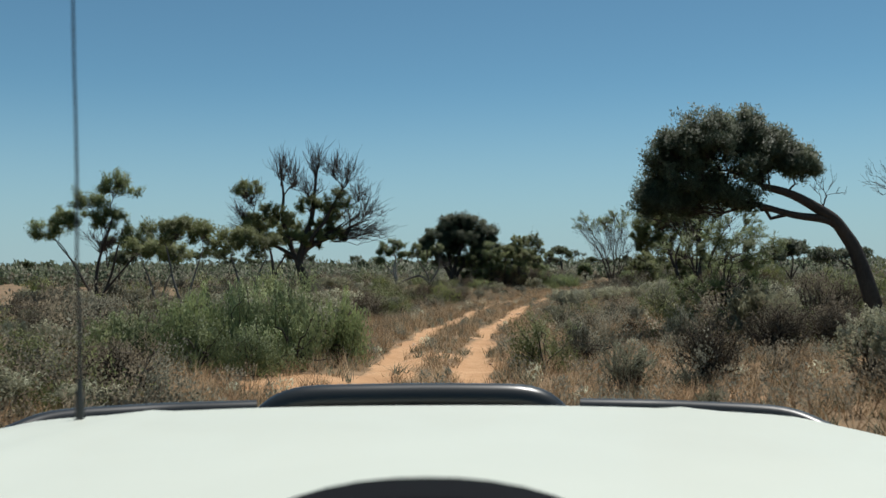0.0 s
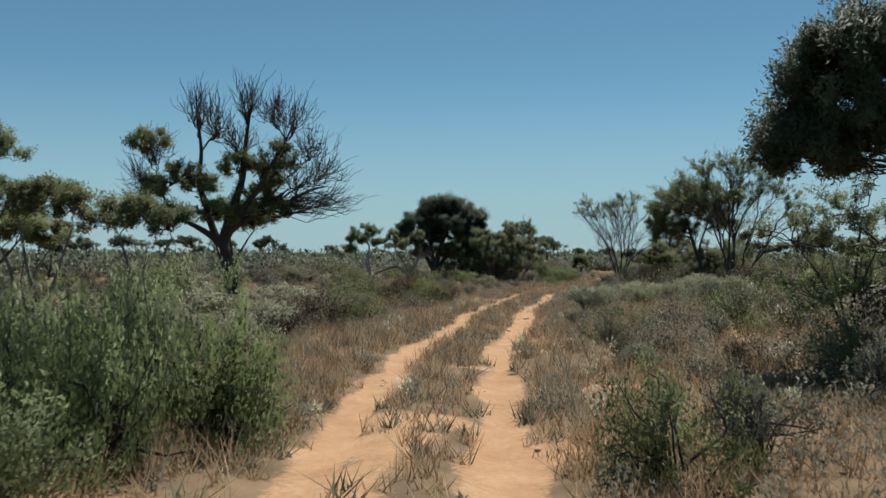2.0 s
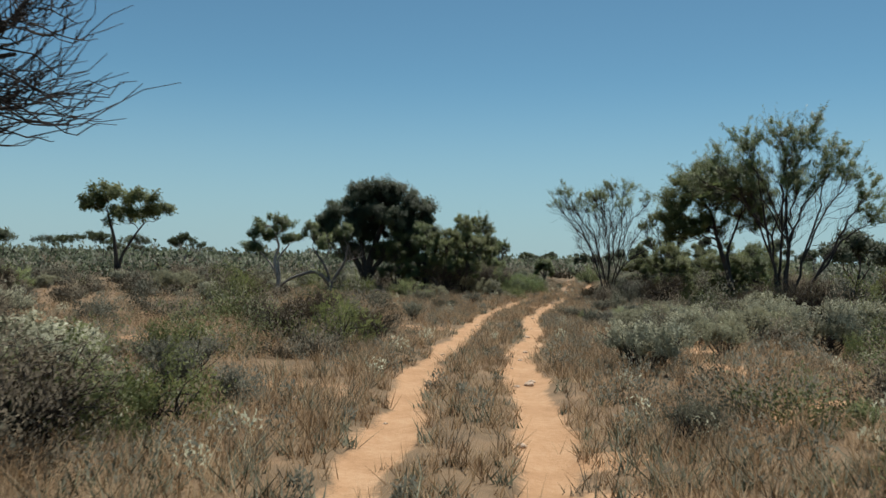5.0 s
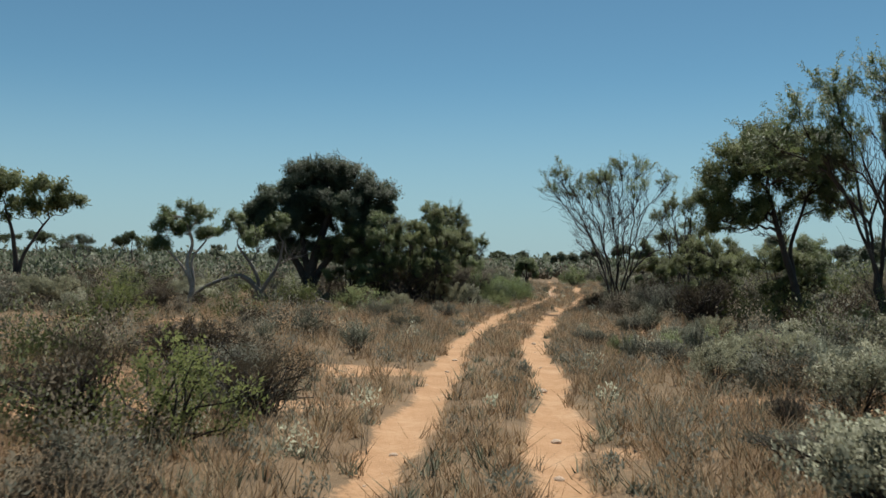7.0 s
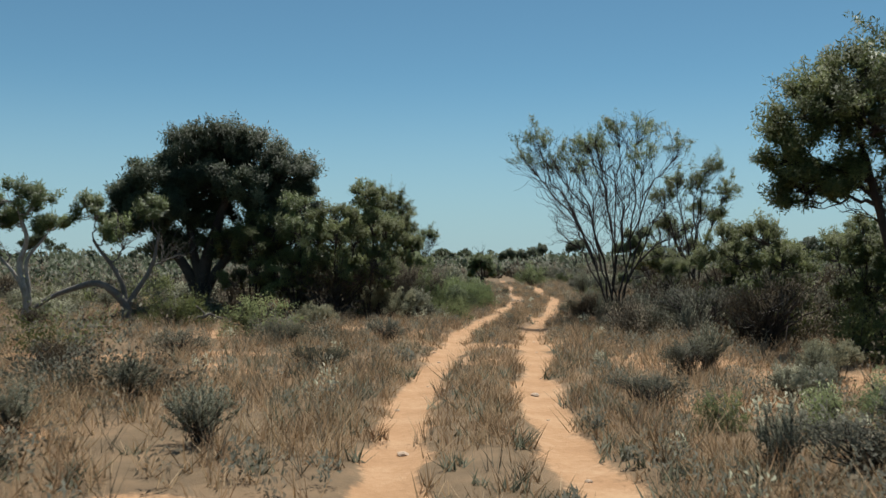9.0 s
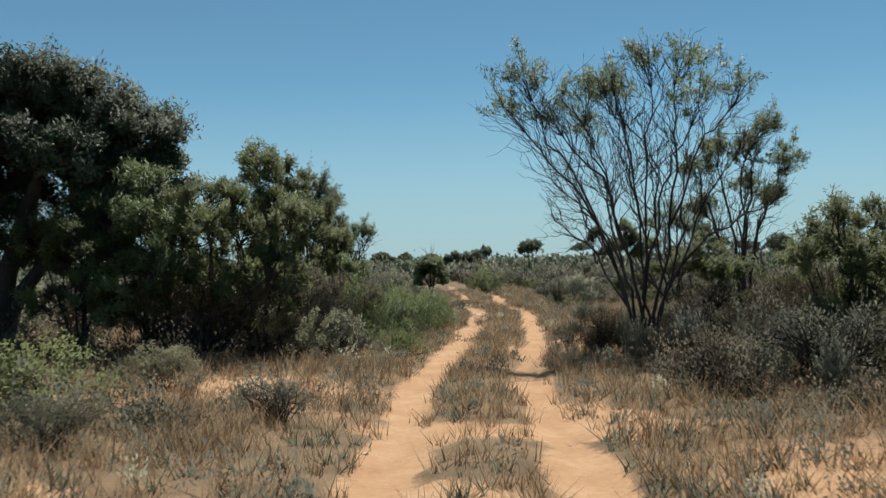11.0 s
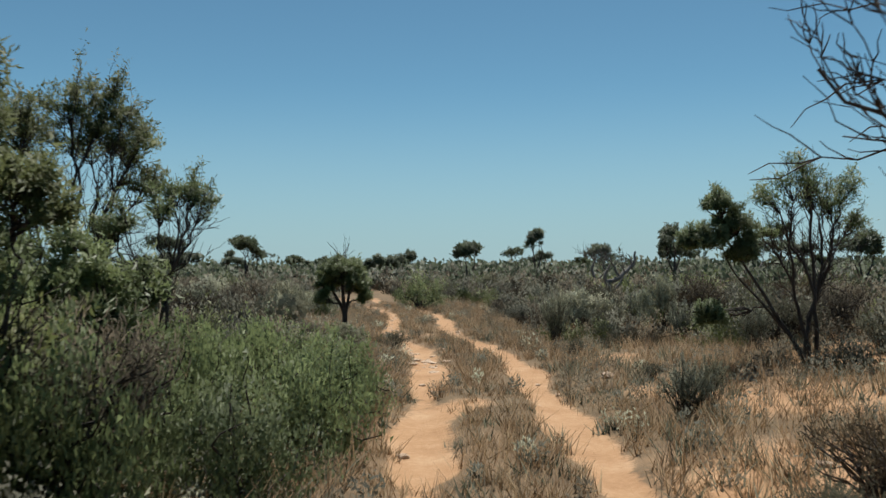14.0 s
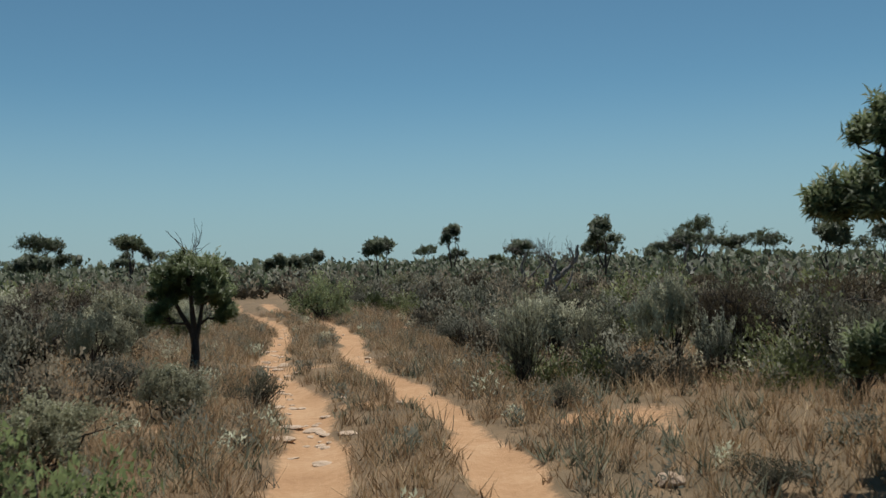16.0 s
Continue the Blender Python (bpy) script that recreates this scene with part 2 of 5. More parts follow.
def ball_points(n, hollow=0.55):
    """Points in a unit ball, most of them in its outer part."""
    d = rng.normal(0, 1, (n, 3))
    d /= np.linalg.norm(d, axis=1)[:, None]
    return d * (rng.uniform(hollow ** 3, 1, n) ** (1 / 3))[:, None]

# ---- track and ground ----
WAY = np.array([(0.3, -40), (0.1, -12), (0, 0), (-0.1, 8), (-0.2, 17), (0.35, 24), (1.3, 30.3), (1.8, 34), (2.7, 39), (3.9, 45), (5.2, 51), (6.5, 56), (8.8, 63), (10.4, 67.5), (12.9, 75), (14.5, 82.5), (16, 88), (17.2, 92.5), (18.4, 103), (22, 120), (34, 150)])


def spline(y, knots):
    """A smooth curve x(y) through the knots."""
    kx, ky = knots[:, 0], knots[:, 1]
    slope = np.gradient(kx, ky)
    i = np.clip(np.searchsorted(ky, y) - 1, 0, len(ky) - 2)
    h = ky[i + 1] - ky[i]
    s = np.clip((y - ky[i]) / h, 0, 1)
    return ((1 + 2 * s) * (1 - s) ** 2 * kx[i] + s * (1 - s) ** 2 * h * slope[i]
            + s * s * (3 - 2 * s) * kx[i + 1] + s * s * (s - 1) * h * slope[i + 1])


def off_track(x, y):
    """How far a place lies to the right of the track's middle line."""
    x, y = np.asarray(x, float), np.asarray(y, float)
    slope = (spline(y + 0.5, WAY) - spline(y - 0.5, WAY))
    return (x - spline(np.clip(y, -39, 149), WAY)) / np.sqrt(1 + slope ** 2)


def soft_noise(x, y, size, seed=0.0):
    """Smooth noise in -1 to 1 on arrays."""
    x, y = np.atleast_1d(x), np.atleast_1d(y)
    return np.array([noise.noise((a / size + seed, b / size - seed, seed * 1.7)) for a, b in zip(x.ravel(), y.ravel())]).reshape(x.shape)


RUT = 0.76  # half the distance between the wheel ruts


def rut_mask(x, y):
    d = off_track(x, y) + 0.12 * np.sin(y * 0.55) * 0.6
    w = 0.29 + 0.05 * np.sin(y * 1.3) + 0.16 * soft_noise(x, y, 0.8, 6.6) + 0.08 * soft_noise(x, y, 0.25, 1.1)
    w = np.maximum(w, 0.1)
    m = np.maximum(np.exp(-(((d - RUT) / w) ** 2) ** 1.6), np.exp(-(((d + RUT) / w) ** 2) ** 1.6))
    worn = np.clip(0.92 + 0.55 * soft_noise(x, y, 1.5, 8.3), 0.35, 1)  # grass creeps in where it is less
    return m * worn * (np.asarray(y) < 112)


def open_mask(x, y):
    """Where the scrub stands back from the track and only grass and soil lie."""
    return np.maximum.reduce([blob(x, y, 0.0, 54.5, 4.6), blob(x, y, 3.2, 58.5, 3.2), blob(x, y, 13.4, 66.5, 3.2), blob(x, y, 15.6, 70.0, 2.6), blob(x, y, 9.4, 51.0, 2.8), blob(x, y, 7.2, 46.6, 1.8), blob(x, y, 1.0, 47.0, 3.0), blob(x, y, -3.0, 41.0, 4.5), blob(x, y, -3.0, 48.5, 4.5), blob(x, y, -7.0, 53.0, 4.5), blob(x, y, 6.0, 35.5, 2.2), blob(x, y, 4.4, 33.3, 2.4), blob(x, y, 5.6, 16.5, 2.8), blob(x, y, 7.0, 20.4, 1.8), blob(x, y, -3.4, 20.0, 2.0), blob(x, y, -3.5, 22.8, 1.8)])


def blob(x, y, cx, cy, r):
    return np.exp(-(((x - cx) ** 2 + (y - cy) ** 2) / r ** 2) ** 1.5)


def bare_mask(x, y):
    """Soil with no cover: patches, and the wider ones beside the track."""
    n = soft_noise(x, y, 2.3, 3.1) + 0.5 * soft_noise(x, y, 0.8, 9.2)
    m = np.clip((n - 0.28) * 2.2, 0, 0.75)
    wide = np.maximum.reduce([blob(x, y, 12.4, 65.4, 2.1), blob(x, y, 14.6, 69.6, 1.9), blob(x, y, 8.8, 52.5, 2.1), blob(x, y, 10.0, 49.6, 1.9), blob(x, y, 11.6, 62.8, 1.3),
                              blob(x, y, 4.7, 59.4, 1.8), blob(x, y, 1.8, 58.1, 1.7), blob(x, y, -2.4, 13.8, 1.2), blob(x, y, 5.6, 26.8, 1.3),
                              blob(x, y, 10.2, 63.8, 1.3), blob(x, y, 18.2, 71.9, 1.9), blob(x, y, 7.5, 48.2, 1.1)])
    return np.clip(np.maximum(m * (np.abs(off_track(x, y)) < 16) * (y < 100), wide * (0.75 + 0.5 * n)), 0, 1)


def ground_height(x, y):
    x, y = np.asarray(x, float), np.asarray(y, float)
    d = np.abs(off_track(x, y))
    h = 0.10 * soft_noise(x, y, 9.0, 5.5) * np.clip((d - 1.2) / 3, 0, 1) + 0.03 * soft_noise(x, y, 1.4, 2.2)
    h = h + 0.10 * np.clip((d - 1.3) / 2.5, 0, 1) - 0.07 * rut_mask(x, y) + 0.05 * np.exp(-(d / 0.5) ** 2)
    return h


def axis(lo, hi, step, far):
    core = np.arange(lo, hi + step / 2, step)
    grow = np.cumsum(step * 1.22 ** np.arange(1, 40))
    grow = grow[grow < far]
    return np.concatenate([lo - grow[::-1], core, hi + grow])


def build_ground():
    gx, gy = axis(-9, 22, 0.2, 3500), axis(-4, 100, 0.25, 3500)
    X, Y = np.meshgrid(gx, gy, indexing="xy")
    Z = ground_height(X, Y)
    fade = (np.abs(X) < 150) & (Y > -150) & (Y < 250)
    Z = np.where(fade, Z, 0.1)
    nx, ny = len(gx), len(gy)
    V = np.stack([X, Y, Z], -1).reshape(-1, 3)
    i, j = np.meshgrid(np.arange(ny - 1), np.arange(nx - 1), indexing="ij")
    q = i * nx + j
    F = np.stack([q, q + 1, q + nx + 1, q + nx], -1).reshape(-1, 4)
    me = smooth(mesh_of("ground", V, F, SOIL))
    for name, values in (("rut", rut_mask(X, Y)), ("bare", bare_mask(X, Y))):
        layer = me.attributes.new(name, 'FLOAT', 'POINT')
        layer.data.foreach_set("value", np.asarray(values, dtype=np.float32).ravel())
    return tagged(new("ground", me), "red sandy ground with two bare wheel ruts", "ground", kind="structure")


build_ground()


def on_ground(x, y):
    return float(ground_height(np.array([x]), np.array([y]))[0])


# ---- trees ----
def tree(name, base, label, grow, stems, clumps, leaf, bark, r0=0.12, twigs=26, leaves=90, leaf_size=(0.10, 0.021), puff=0.12, up=0.4,
         dead=(), dead_twigs=24, category="tree", group="", low=0.35, crook=0.5, taper=0.35, fine=True):
    """A tree. stems: ways from the base, as offsets; clumps: offsets and half sizes of the leafy masses; dead: the same for bare twigs."""
    x, y = base
    stems = [[np.array(p, float) * grow for p in stem] for stem in stems]
    clumps = [np.array(c, float) * grow for c in clumps]
    dead = [np.array(c, float) * grow for c in dead]
    root = tagged(new(name), label, category, group)
    root.matrix_world = pose(x, y, on_ground(x, y) - 0.03)
    ways, pieces = [], []
    for k, stem in enumerate(stems):
        pts = [np.zeros(3)] + [np.array(p, float) for p in stem]
        P = np.concatenate([wander(pts[i], pts[i + 1], 7, 0.35 * crook)[(0 if i == 0 else 1):] for i in range(len(pts) - 1)])
        for _ in range(4):
            P[1:-1] = 0.25 * P[:-2] + 0.5 * P[1:-1] + 0.25 * P[2:]
        size = r0 * (1.0 if k == 0 else 0.75)
        R = np.linspace(1, taper, len(P)) * size
        R[0] *= 1.35
        ways.append((P, R))
        part("trunk", smooth(mesh_of("trunk", *tube(P, R, 9), bark)), root)
    every = np.concatenate([w[0] for w in ways])
    sizes = np.concatenate([w[1] for w in ways])
    for group_of, bare in ((clumps, False), (dead, True)):
        for c in group_of:
            c, h = np.array(c[:3], float), np.array(c[3:6], float)
            ok = every[:, 2] < c[2] - (0.6 if bare else low) * h[2]
            cost = np.linalg.norm(every - c, axis=1) + np.where(ok, 0, 3.0)
            k = int(np.argmin(cost))
            a, ra = every[k], min(sizes[k] * 0.62, 0.012 + 0.02 * np.linalg.norm(every[k] - c))
            limb = wander(a, c, 9, crook, lead=(0, 0, 0.35))
            rl = np.linspace(ra, 0.011, 9)
            wood, C = [tube(limb, rl, 6)], []
            if bare:
                for q in ball_points(dead_twigs, 0.5):
                    s = rng.integers(2, 9)
                    ahead = limb[-1] - limb[-4] + np.array((0, 0, 0.25))
                    if np.dot(q, ahead) < 0:
                        q = -q
                    tip, n = c + q * h, 6
                    tw = wander(limb[s], tip, n, 0.4, lead=(0, 0, 0.45))
                    wood.append(tube(tw, np.linspace(min(rl[s] * 0.7, 0.02), 0.0045, n), 3))
                    for _ in range(4):
                        b0 = tw[rng.integers(2, n)]
                        out = (tip - limb[s]) * 0.35 + rng.normal(0, 0.12, 3) + (0, 0, 0.2)
                        wood.append(tube(wander(b0, b0 + out * rng.uniform(0.5, 1.1), 4, 0.35), np.linspace(0.0065, 0.003, 4), 3))
            else:
                tufts_here = max(6, int(twigs * 0.4))
                spread = 0.42 * float(np.mean(h))
                for q in ball_points(tufts_here, 0.5):  # a rounded head of sprays, thinner below
                    if q[2] < -0.45:
                        q[2] *= -0.8
                    hub = c + q * h * (1.0, 1.0, 1.3) * rng.uniform(0.75, 1.0)
                    arm = wander(limb[rng.integers(4, 9)], hub, 6, 0.5, lead=(0, 0, 0.12))
                    wood.append(tube(arm, np.linspace(0.012, 0.006, 6), 4))
                    out = (hub - (c - np.array((0, 0, 0.9)) * h)) / h
                    out /= np.linalg.norm(out) + 1e-6
                    for _ in range(5):
                        way = out * 0.8 + rng.normal(0, 0.5, 3) + (0, 0, 0.1)
                        tw = wander(arm[-2], hub + way * (1, 1, 0.8) * spread * rng.uniform(0.4, 1.1), 4, 0.4)
                        if fine:
                            wood.append(tube(tw, np.linspace(0.006, 0.003, 4), 3))
                        m = max(6, int(leaves * 0.85 * rng.uniform(0.5, 1.5)))
                        at = np.minimum(rng.uniform(0.2, 1.0, (m, 1)) ** 0.7, 0.999) * 3
                        k = at.astype(int)[:, 0]
                        C.append(tw[k] + (tw[k + 1] - tw[k]) * (at - k[:, None]) + ball_points(m, 0.0) * puff)
            V, F = join([(v, f) for v, f in wood])
            tagged(part("branch", smooth(mesh_of("branch", V, F, bark)), root), kind="" if fine else "stuff")
            if C:
                tagged(part("leaf_clump", leafage("leaf_clump", np.concatenate(C), c - np.array((0, 0, h[2] * 0.6)), *leaf_size, leaf, up), root), kind="stuff")
    return root


def broom_end(root, tip, P, R, leaf, bark, twigs, leaves, leaf_size, tuft, bare):
    """The twigs and leaves of one stem."""
    n, length = len(P), np.linalg.norm(tip)
    wood, C = [], []
    for _ in range(twigs):
        s = rng.uniform(0.3, 0.98) ** 0.8
        k = min(int(s * (n - 1)), n - 2)
        a = P[k] + (P[k + 1] - P[k]) * (s * (n - 1) - k)
        along = P[k + 1] - P[k]
        along /= np.linalg.norm(along) + 1e-9
        out = along * 1.0 + rng.normal(0, 0.48, 3) + (0, 0, 0.2)
        out /= np.linalg.norm(out)
        reach = length * (0.09 + 0.2 * (1 - s)) * rng.uniform(0.7, 1.4)
        tw = wander(a, a + out * reach, 6, 0.35, lead=(0, 0, 0.12))
        wood.append(tube(tw, np.linspace(min(R[k] * 0.5, 0.009), 0.003, 6), 4))
        for _ in range(5):
            b0 = tw[rng.integers(2, 6)]
            end = b0 + (out + rng.normal(0, 0.45, 3) + (0, 0, 0.2)) * reach * rng.uniform(0.2, 0.45)
            wood.append(tube(wander(b0, end, 4, 0.35), np.linspace(0.0045, 0.0022, 4), 3))
            if s > bare and leaves:
                m = int(leaves * rng.uniform(0.4, 1.5))
                C.append(b0 + (end - b0) * rng.uniform(0.4, 1.2, (m, 1)) + ball_points(m, 0.1) * 0.05)
    if leaves:
        for q in ball_points(18, 0.3):  # a cap of leafy twigs
            hub = tip + q * (tuft * 1.25, tuft * 1.25, tuft * 0.5) - (0, 0, 0.25 * tuft * (q[0] ** 2 + q[1] ** 2))
            tw = wander(P[-3], hub, 4, 0.4)
            wood.append(tube(tw, np.linspace(0.005, 0.0025, 4), 3))
            m = int(leaves * 1.7 * rng.uniform(0.5, 1.5))
            C.append(tw[2] + (hub - tw[2]) * rng.uniform(0.3, 1.25, (m, 1)) + ball_points(m, 0.1) * 0.08)
        tagged(part("leaf_clump", leafage("leaf_clump", np.concatenate(C), tip - np.array((0, 0, tuft)), *leaf_size, leaf, 0.5), root), kind="stuff")
    part("branch", smooth(mesh_of("branch", *join(wood), bark)), root)


def broom_tree(name, base, label, tips, leaf, bark, r0=0.045, twigs=15, leaves=26, leaf_size=(0.075, 0.012), tuft=0.3, bare=0.62, group="", leafy_above=0.0):
    """A tree of many thin stems that fan out from the ground, bare below and leafy at the ends. tips: where the stems end."""
    x, y = base
    root = tagged(new(name), label, "tree", group)
    root.matrix_world = pose(x, y, on_ground(x, y) - 0.03)
    n = 16
    for first in range(0, len(tips), 2):
        pair = np.array(tips[first:first + 2], float)
        foot = rng.normal(0, 0.09, 3) * (1, 1, 0)
        middle = pair.mean(axis=0)
        P0 = wander(foot, middle, n, 0.14, lead=(-middle[0] * 0.05, -middle[1] * 0.05, 0.10))
        split = int(rng.integers(4, 8))
        size = r0 * rng.uniform(0.8, 1.15)
        ends = []
        for k, tip in enumerate(pair):
            upper = wander(P0[split], tip, n - split, 0.2, lead=(P0[split] - P0[split - 2]) * 0.55 / np.linalg.norm(P0[split] - P0[split - 2]))
            P = np.concatenate([P0[:split], upper])
            R = np.linspace(size, 0.007, n) * (1.0 if k == 0 else np.where(np.arange(n) < split, 0.96, 0.9))
            part("trunk", smooth(mesh_of("stem", *tube(P, R, 7), bark)), root)
            ends.append((tip, P, R))
        for tip, P, R in ends:
            broom_end(root, tip, P, R, leaf, bark, twigs, leaves if tip[2] > leafy_above else 0, leaf_size, tuft, bare)
    return root


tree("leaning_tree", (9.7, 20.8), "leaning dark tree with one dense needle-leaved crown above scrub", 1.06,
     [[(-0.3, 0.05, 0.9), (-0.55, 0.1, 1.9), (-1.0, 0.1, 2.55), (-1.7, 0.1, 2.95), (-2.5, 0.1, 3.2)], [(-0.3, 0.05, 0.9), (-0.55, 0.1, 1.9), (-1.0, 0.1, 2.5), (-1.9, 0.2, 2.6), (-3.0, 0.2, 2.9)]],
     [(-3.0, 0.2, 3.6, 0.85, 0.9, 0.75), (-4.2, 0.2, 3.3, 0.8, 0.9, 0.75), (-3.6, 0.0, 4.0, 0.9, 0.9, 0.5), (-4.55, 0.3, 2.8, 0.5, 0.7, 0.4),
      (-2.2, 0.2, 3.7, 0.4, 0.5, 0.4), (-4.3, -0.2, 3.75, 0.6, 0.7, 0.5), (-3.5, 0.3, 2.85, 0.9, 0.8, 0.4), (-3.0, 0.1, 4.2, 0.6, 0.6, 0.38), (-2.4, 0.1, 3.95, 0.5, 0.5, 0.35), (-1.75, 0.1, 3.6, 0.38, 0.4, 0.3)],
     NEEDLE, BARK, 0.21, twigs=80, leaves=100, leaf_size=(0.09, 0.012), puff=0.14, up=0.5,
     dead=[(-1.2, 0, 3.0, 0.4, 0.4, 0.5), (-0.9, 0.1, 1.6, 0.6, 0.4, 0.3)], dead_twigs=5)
FORK = [(-0.05, 0, 0.7), (-0.15, 0, 1.3), (-0.32, 0, 1.85)]
FORK = [(-0.05, 0, 0.7), (-0.15, 0, 1.3), (-0.32, 0, 1.85)]
def narrow(rows, by):
    """Offsets drawn in towards the trunk."""
    return [(r[0] * by, *r[1:]) for r in rows]


FORK = [(-0.05, 0, 0.7), (-0.15, 0, 1.3), (-0.32, 0, 1.8)]
tree("half_dead_tree", (-4.0, 28.3), "half-dead tree with bare grey twigs and tufts of olive leaves", 1.0,
     [FORK + [(-0.1, 0, 2.5), (0.1, 0.1, 3.1), (0.2, 0, 3.9), (0.3, 0, 4.7)], FORK + [(-0.75, 0, 2.1), (-1.3, 0, 2.4), (-1.6, 0, 3.0)], FORK + [(-0.6, 0.1, 2.5), (-0.85, 0.2, 3.2), (-0.8, 0.2, 4.0), (-0.85, 0.1, 4.9)],
      FORK + [(0.05, -0.1, 2.3), (0.5, -0.2, 2.9), (0.85, -0.2, 3.6), (1.2, 0, 4.4)], FORK + [(0.1, 0, 2.25), (0.8, 0.1, 2.55), (1.4, 0.1, 2.9), (1.8, 0.1, 3.0)], FORK + [(0.0, 0.3, 2.3), (0.5, 0.5, 2.6), (1.2, 0.5, 3.4)]],
     [(-1.75, 0, 3.85, 0.45, 0.4, 0.3), (-1.2, 0, 3.1, 0.5, 0.45, 0.3), (0.05, 0, 3.3, 0.45, 0.45, 0.3), (0.85, 0, 3.5, 0.55, 0.5, 0.35), (0.5, 0.1, 3.1, 0.5, 0.45, 0.3), (-0.4, 0, 2.45, 0.45, 0.4, 0.25), (0.3, 0.1, 2.35, 0.5, 0.45, 0.28), (0.75, 0.1, 2.55, 0.4, 0.36, 0.23), (0.35, 0.1, 2.75, 0.45, 0.4, 0.28), (-1.7, 0, 2.9, 0.35, 0.35, 0.25), (-0.75, 0, 2.95, 0.4, 0.36, 0.25)],
     OLIVE, BARK, 0.19, twigs=36, leaves=46, leaf_size=(0.09, 0.0095), puff=0.07,
     dead=[(-0.85, 0, 4.45, 0.4, 0.4, 0.6), (-0.4, 0, 4.2, 0.4, 0.4, 0.55), (0.2, 0, 4.5, 0.4, 0.5, 0.6), (0.75, 0.1, 4.4, 0.5, 0.6, 0.6), (1.2, 0, 4.2, 0.5, 0.6, 0.55), (1.5, 0, 3.7, 0.55, 0.5, 0.4), (1.8, 0, 3.2, 0.5, 0.5, 0.4),
           (1.9, 0, 2.6, 0.5, 0.4, 0.35), (1.3, 0, 2.5, 0.6, 0.4, 0.3), (-1.7, 0, 3.6, 0.4, 0.39, 0.45), (1.3, 0, 3.0, 0.6, 0.5, 0.33), (0.0, 0, 3.8, 0.55, 0.5, 0.45), (-2.0, 0, 3.1, 0.3, 0.4, 0.5), (-1.9, 0, 2.5, 0.4, 0.3, 0.3)], dead_twigs=26, crook=0.7, taper=0.1)
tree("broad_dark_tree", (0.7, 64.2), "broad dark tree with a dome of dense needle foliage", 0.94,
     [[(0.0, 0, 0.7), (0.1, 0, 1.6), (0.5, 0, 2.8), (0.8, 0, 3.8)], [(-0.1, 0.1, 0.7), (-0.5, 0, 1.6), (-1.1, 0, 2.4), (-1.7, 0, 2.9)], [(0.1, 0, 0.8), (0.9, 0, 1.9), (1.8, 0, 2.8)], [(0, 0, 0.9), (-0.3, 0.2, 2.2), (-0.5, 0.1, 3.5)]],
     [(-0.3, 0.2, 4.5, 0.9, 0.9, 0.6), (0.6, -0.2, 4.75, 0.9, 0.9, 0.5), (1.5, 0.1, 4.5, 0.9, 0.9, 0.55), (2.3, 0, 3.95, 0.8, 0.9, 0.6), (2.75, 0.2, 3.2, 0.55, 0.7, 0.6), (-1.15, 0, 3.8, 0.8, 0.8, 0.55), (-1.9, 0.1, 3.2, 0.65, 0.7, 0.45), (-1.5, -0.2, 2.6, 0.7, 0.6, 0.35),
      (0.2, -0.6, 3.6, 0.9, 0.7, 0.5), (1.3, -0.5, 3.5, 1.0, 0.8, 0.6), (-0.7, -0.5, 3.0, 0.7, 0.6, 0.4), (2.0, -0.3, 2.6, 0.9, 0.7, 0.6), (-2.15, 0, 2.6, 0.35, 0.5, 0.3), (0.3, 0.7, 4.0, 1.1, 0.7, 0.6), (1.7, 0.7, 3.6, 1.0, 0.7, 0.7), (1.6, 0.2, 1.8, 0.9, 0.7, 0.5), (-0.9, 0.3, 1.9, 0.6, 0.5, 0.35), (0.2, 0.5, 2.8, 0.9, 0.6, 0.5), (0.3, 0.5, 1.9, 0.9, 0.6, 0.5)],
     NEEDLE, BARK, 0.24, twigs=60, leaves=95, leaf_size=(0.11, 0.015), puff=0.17)
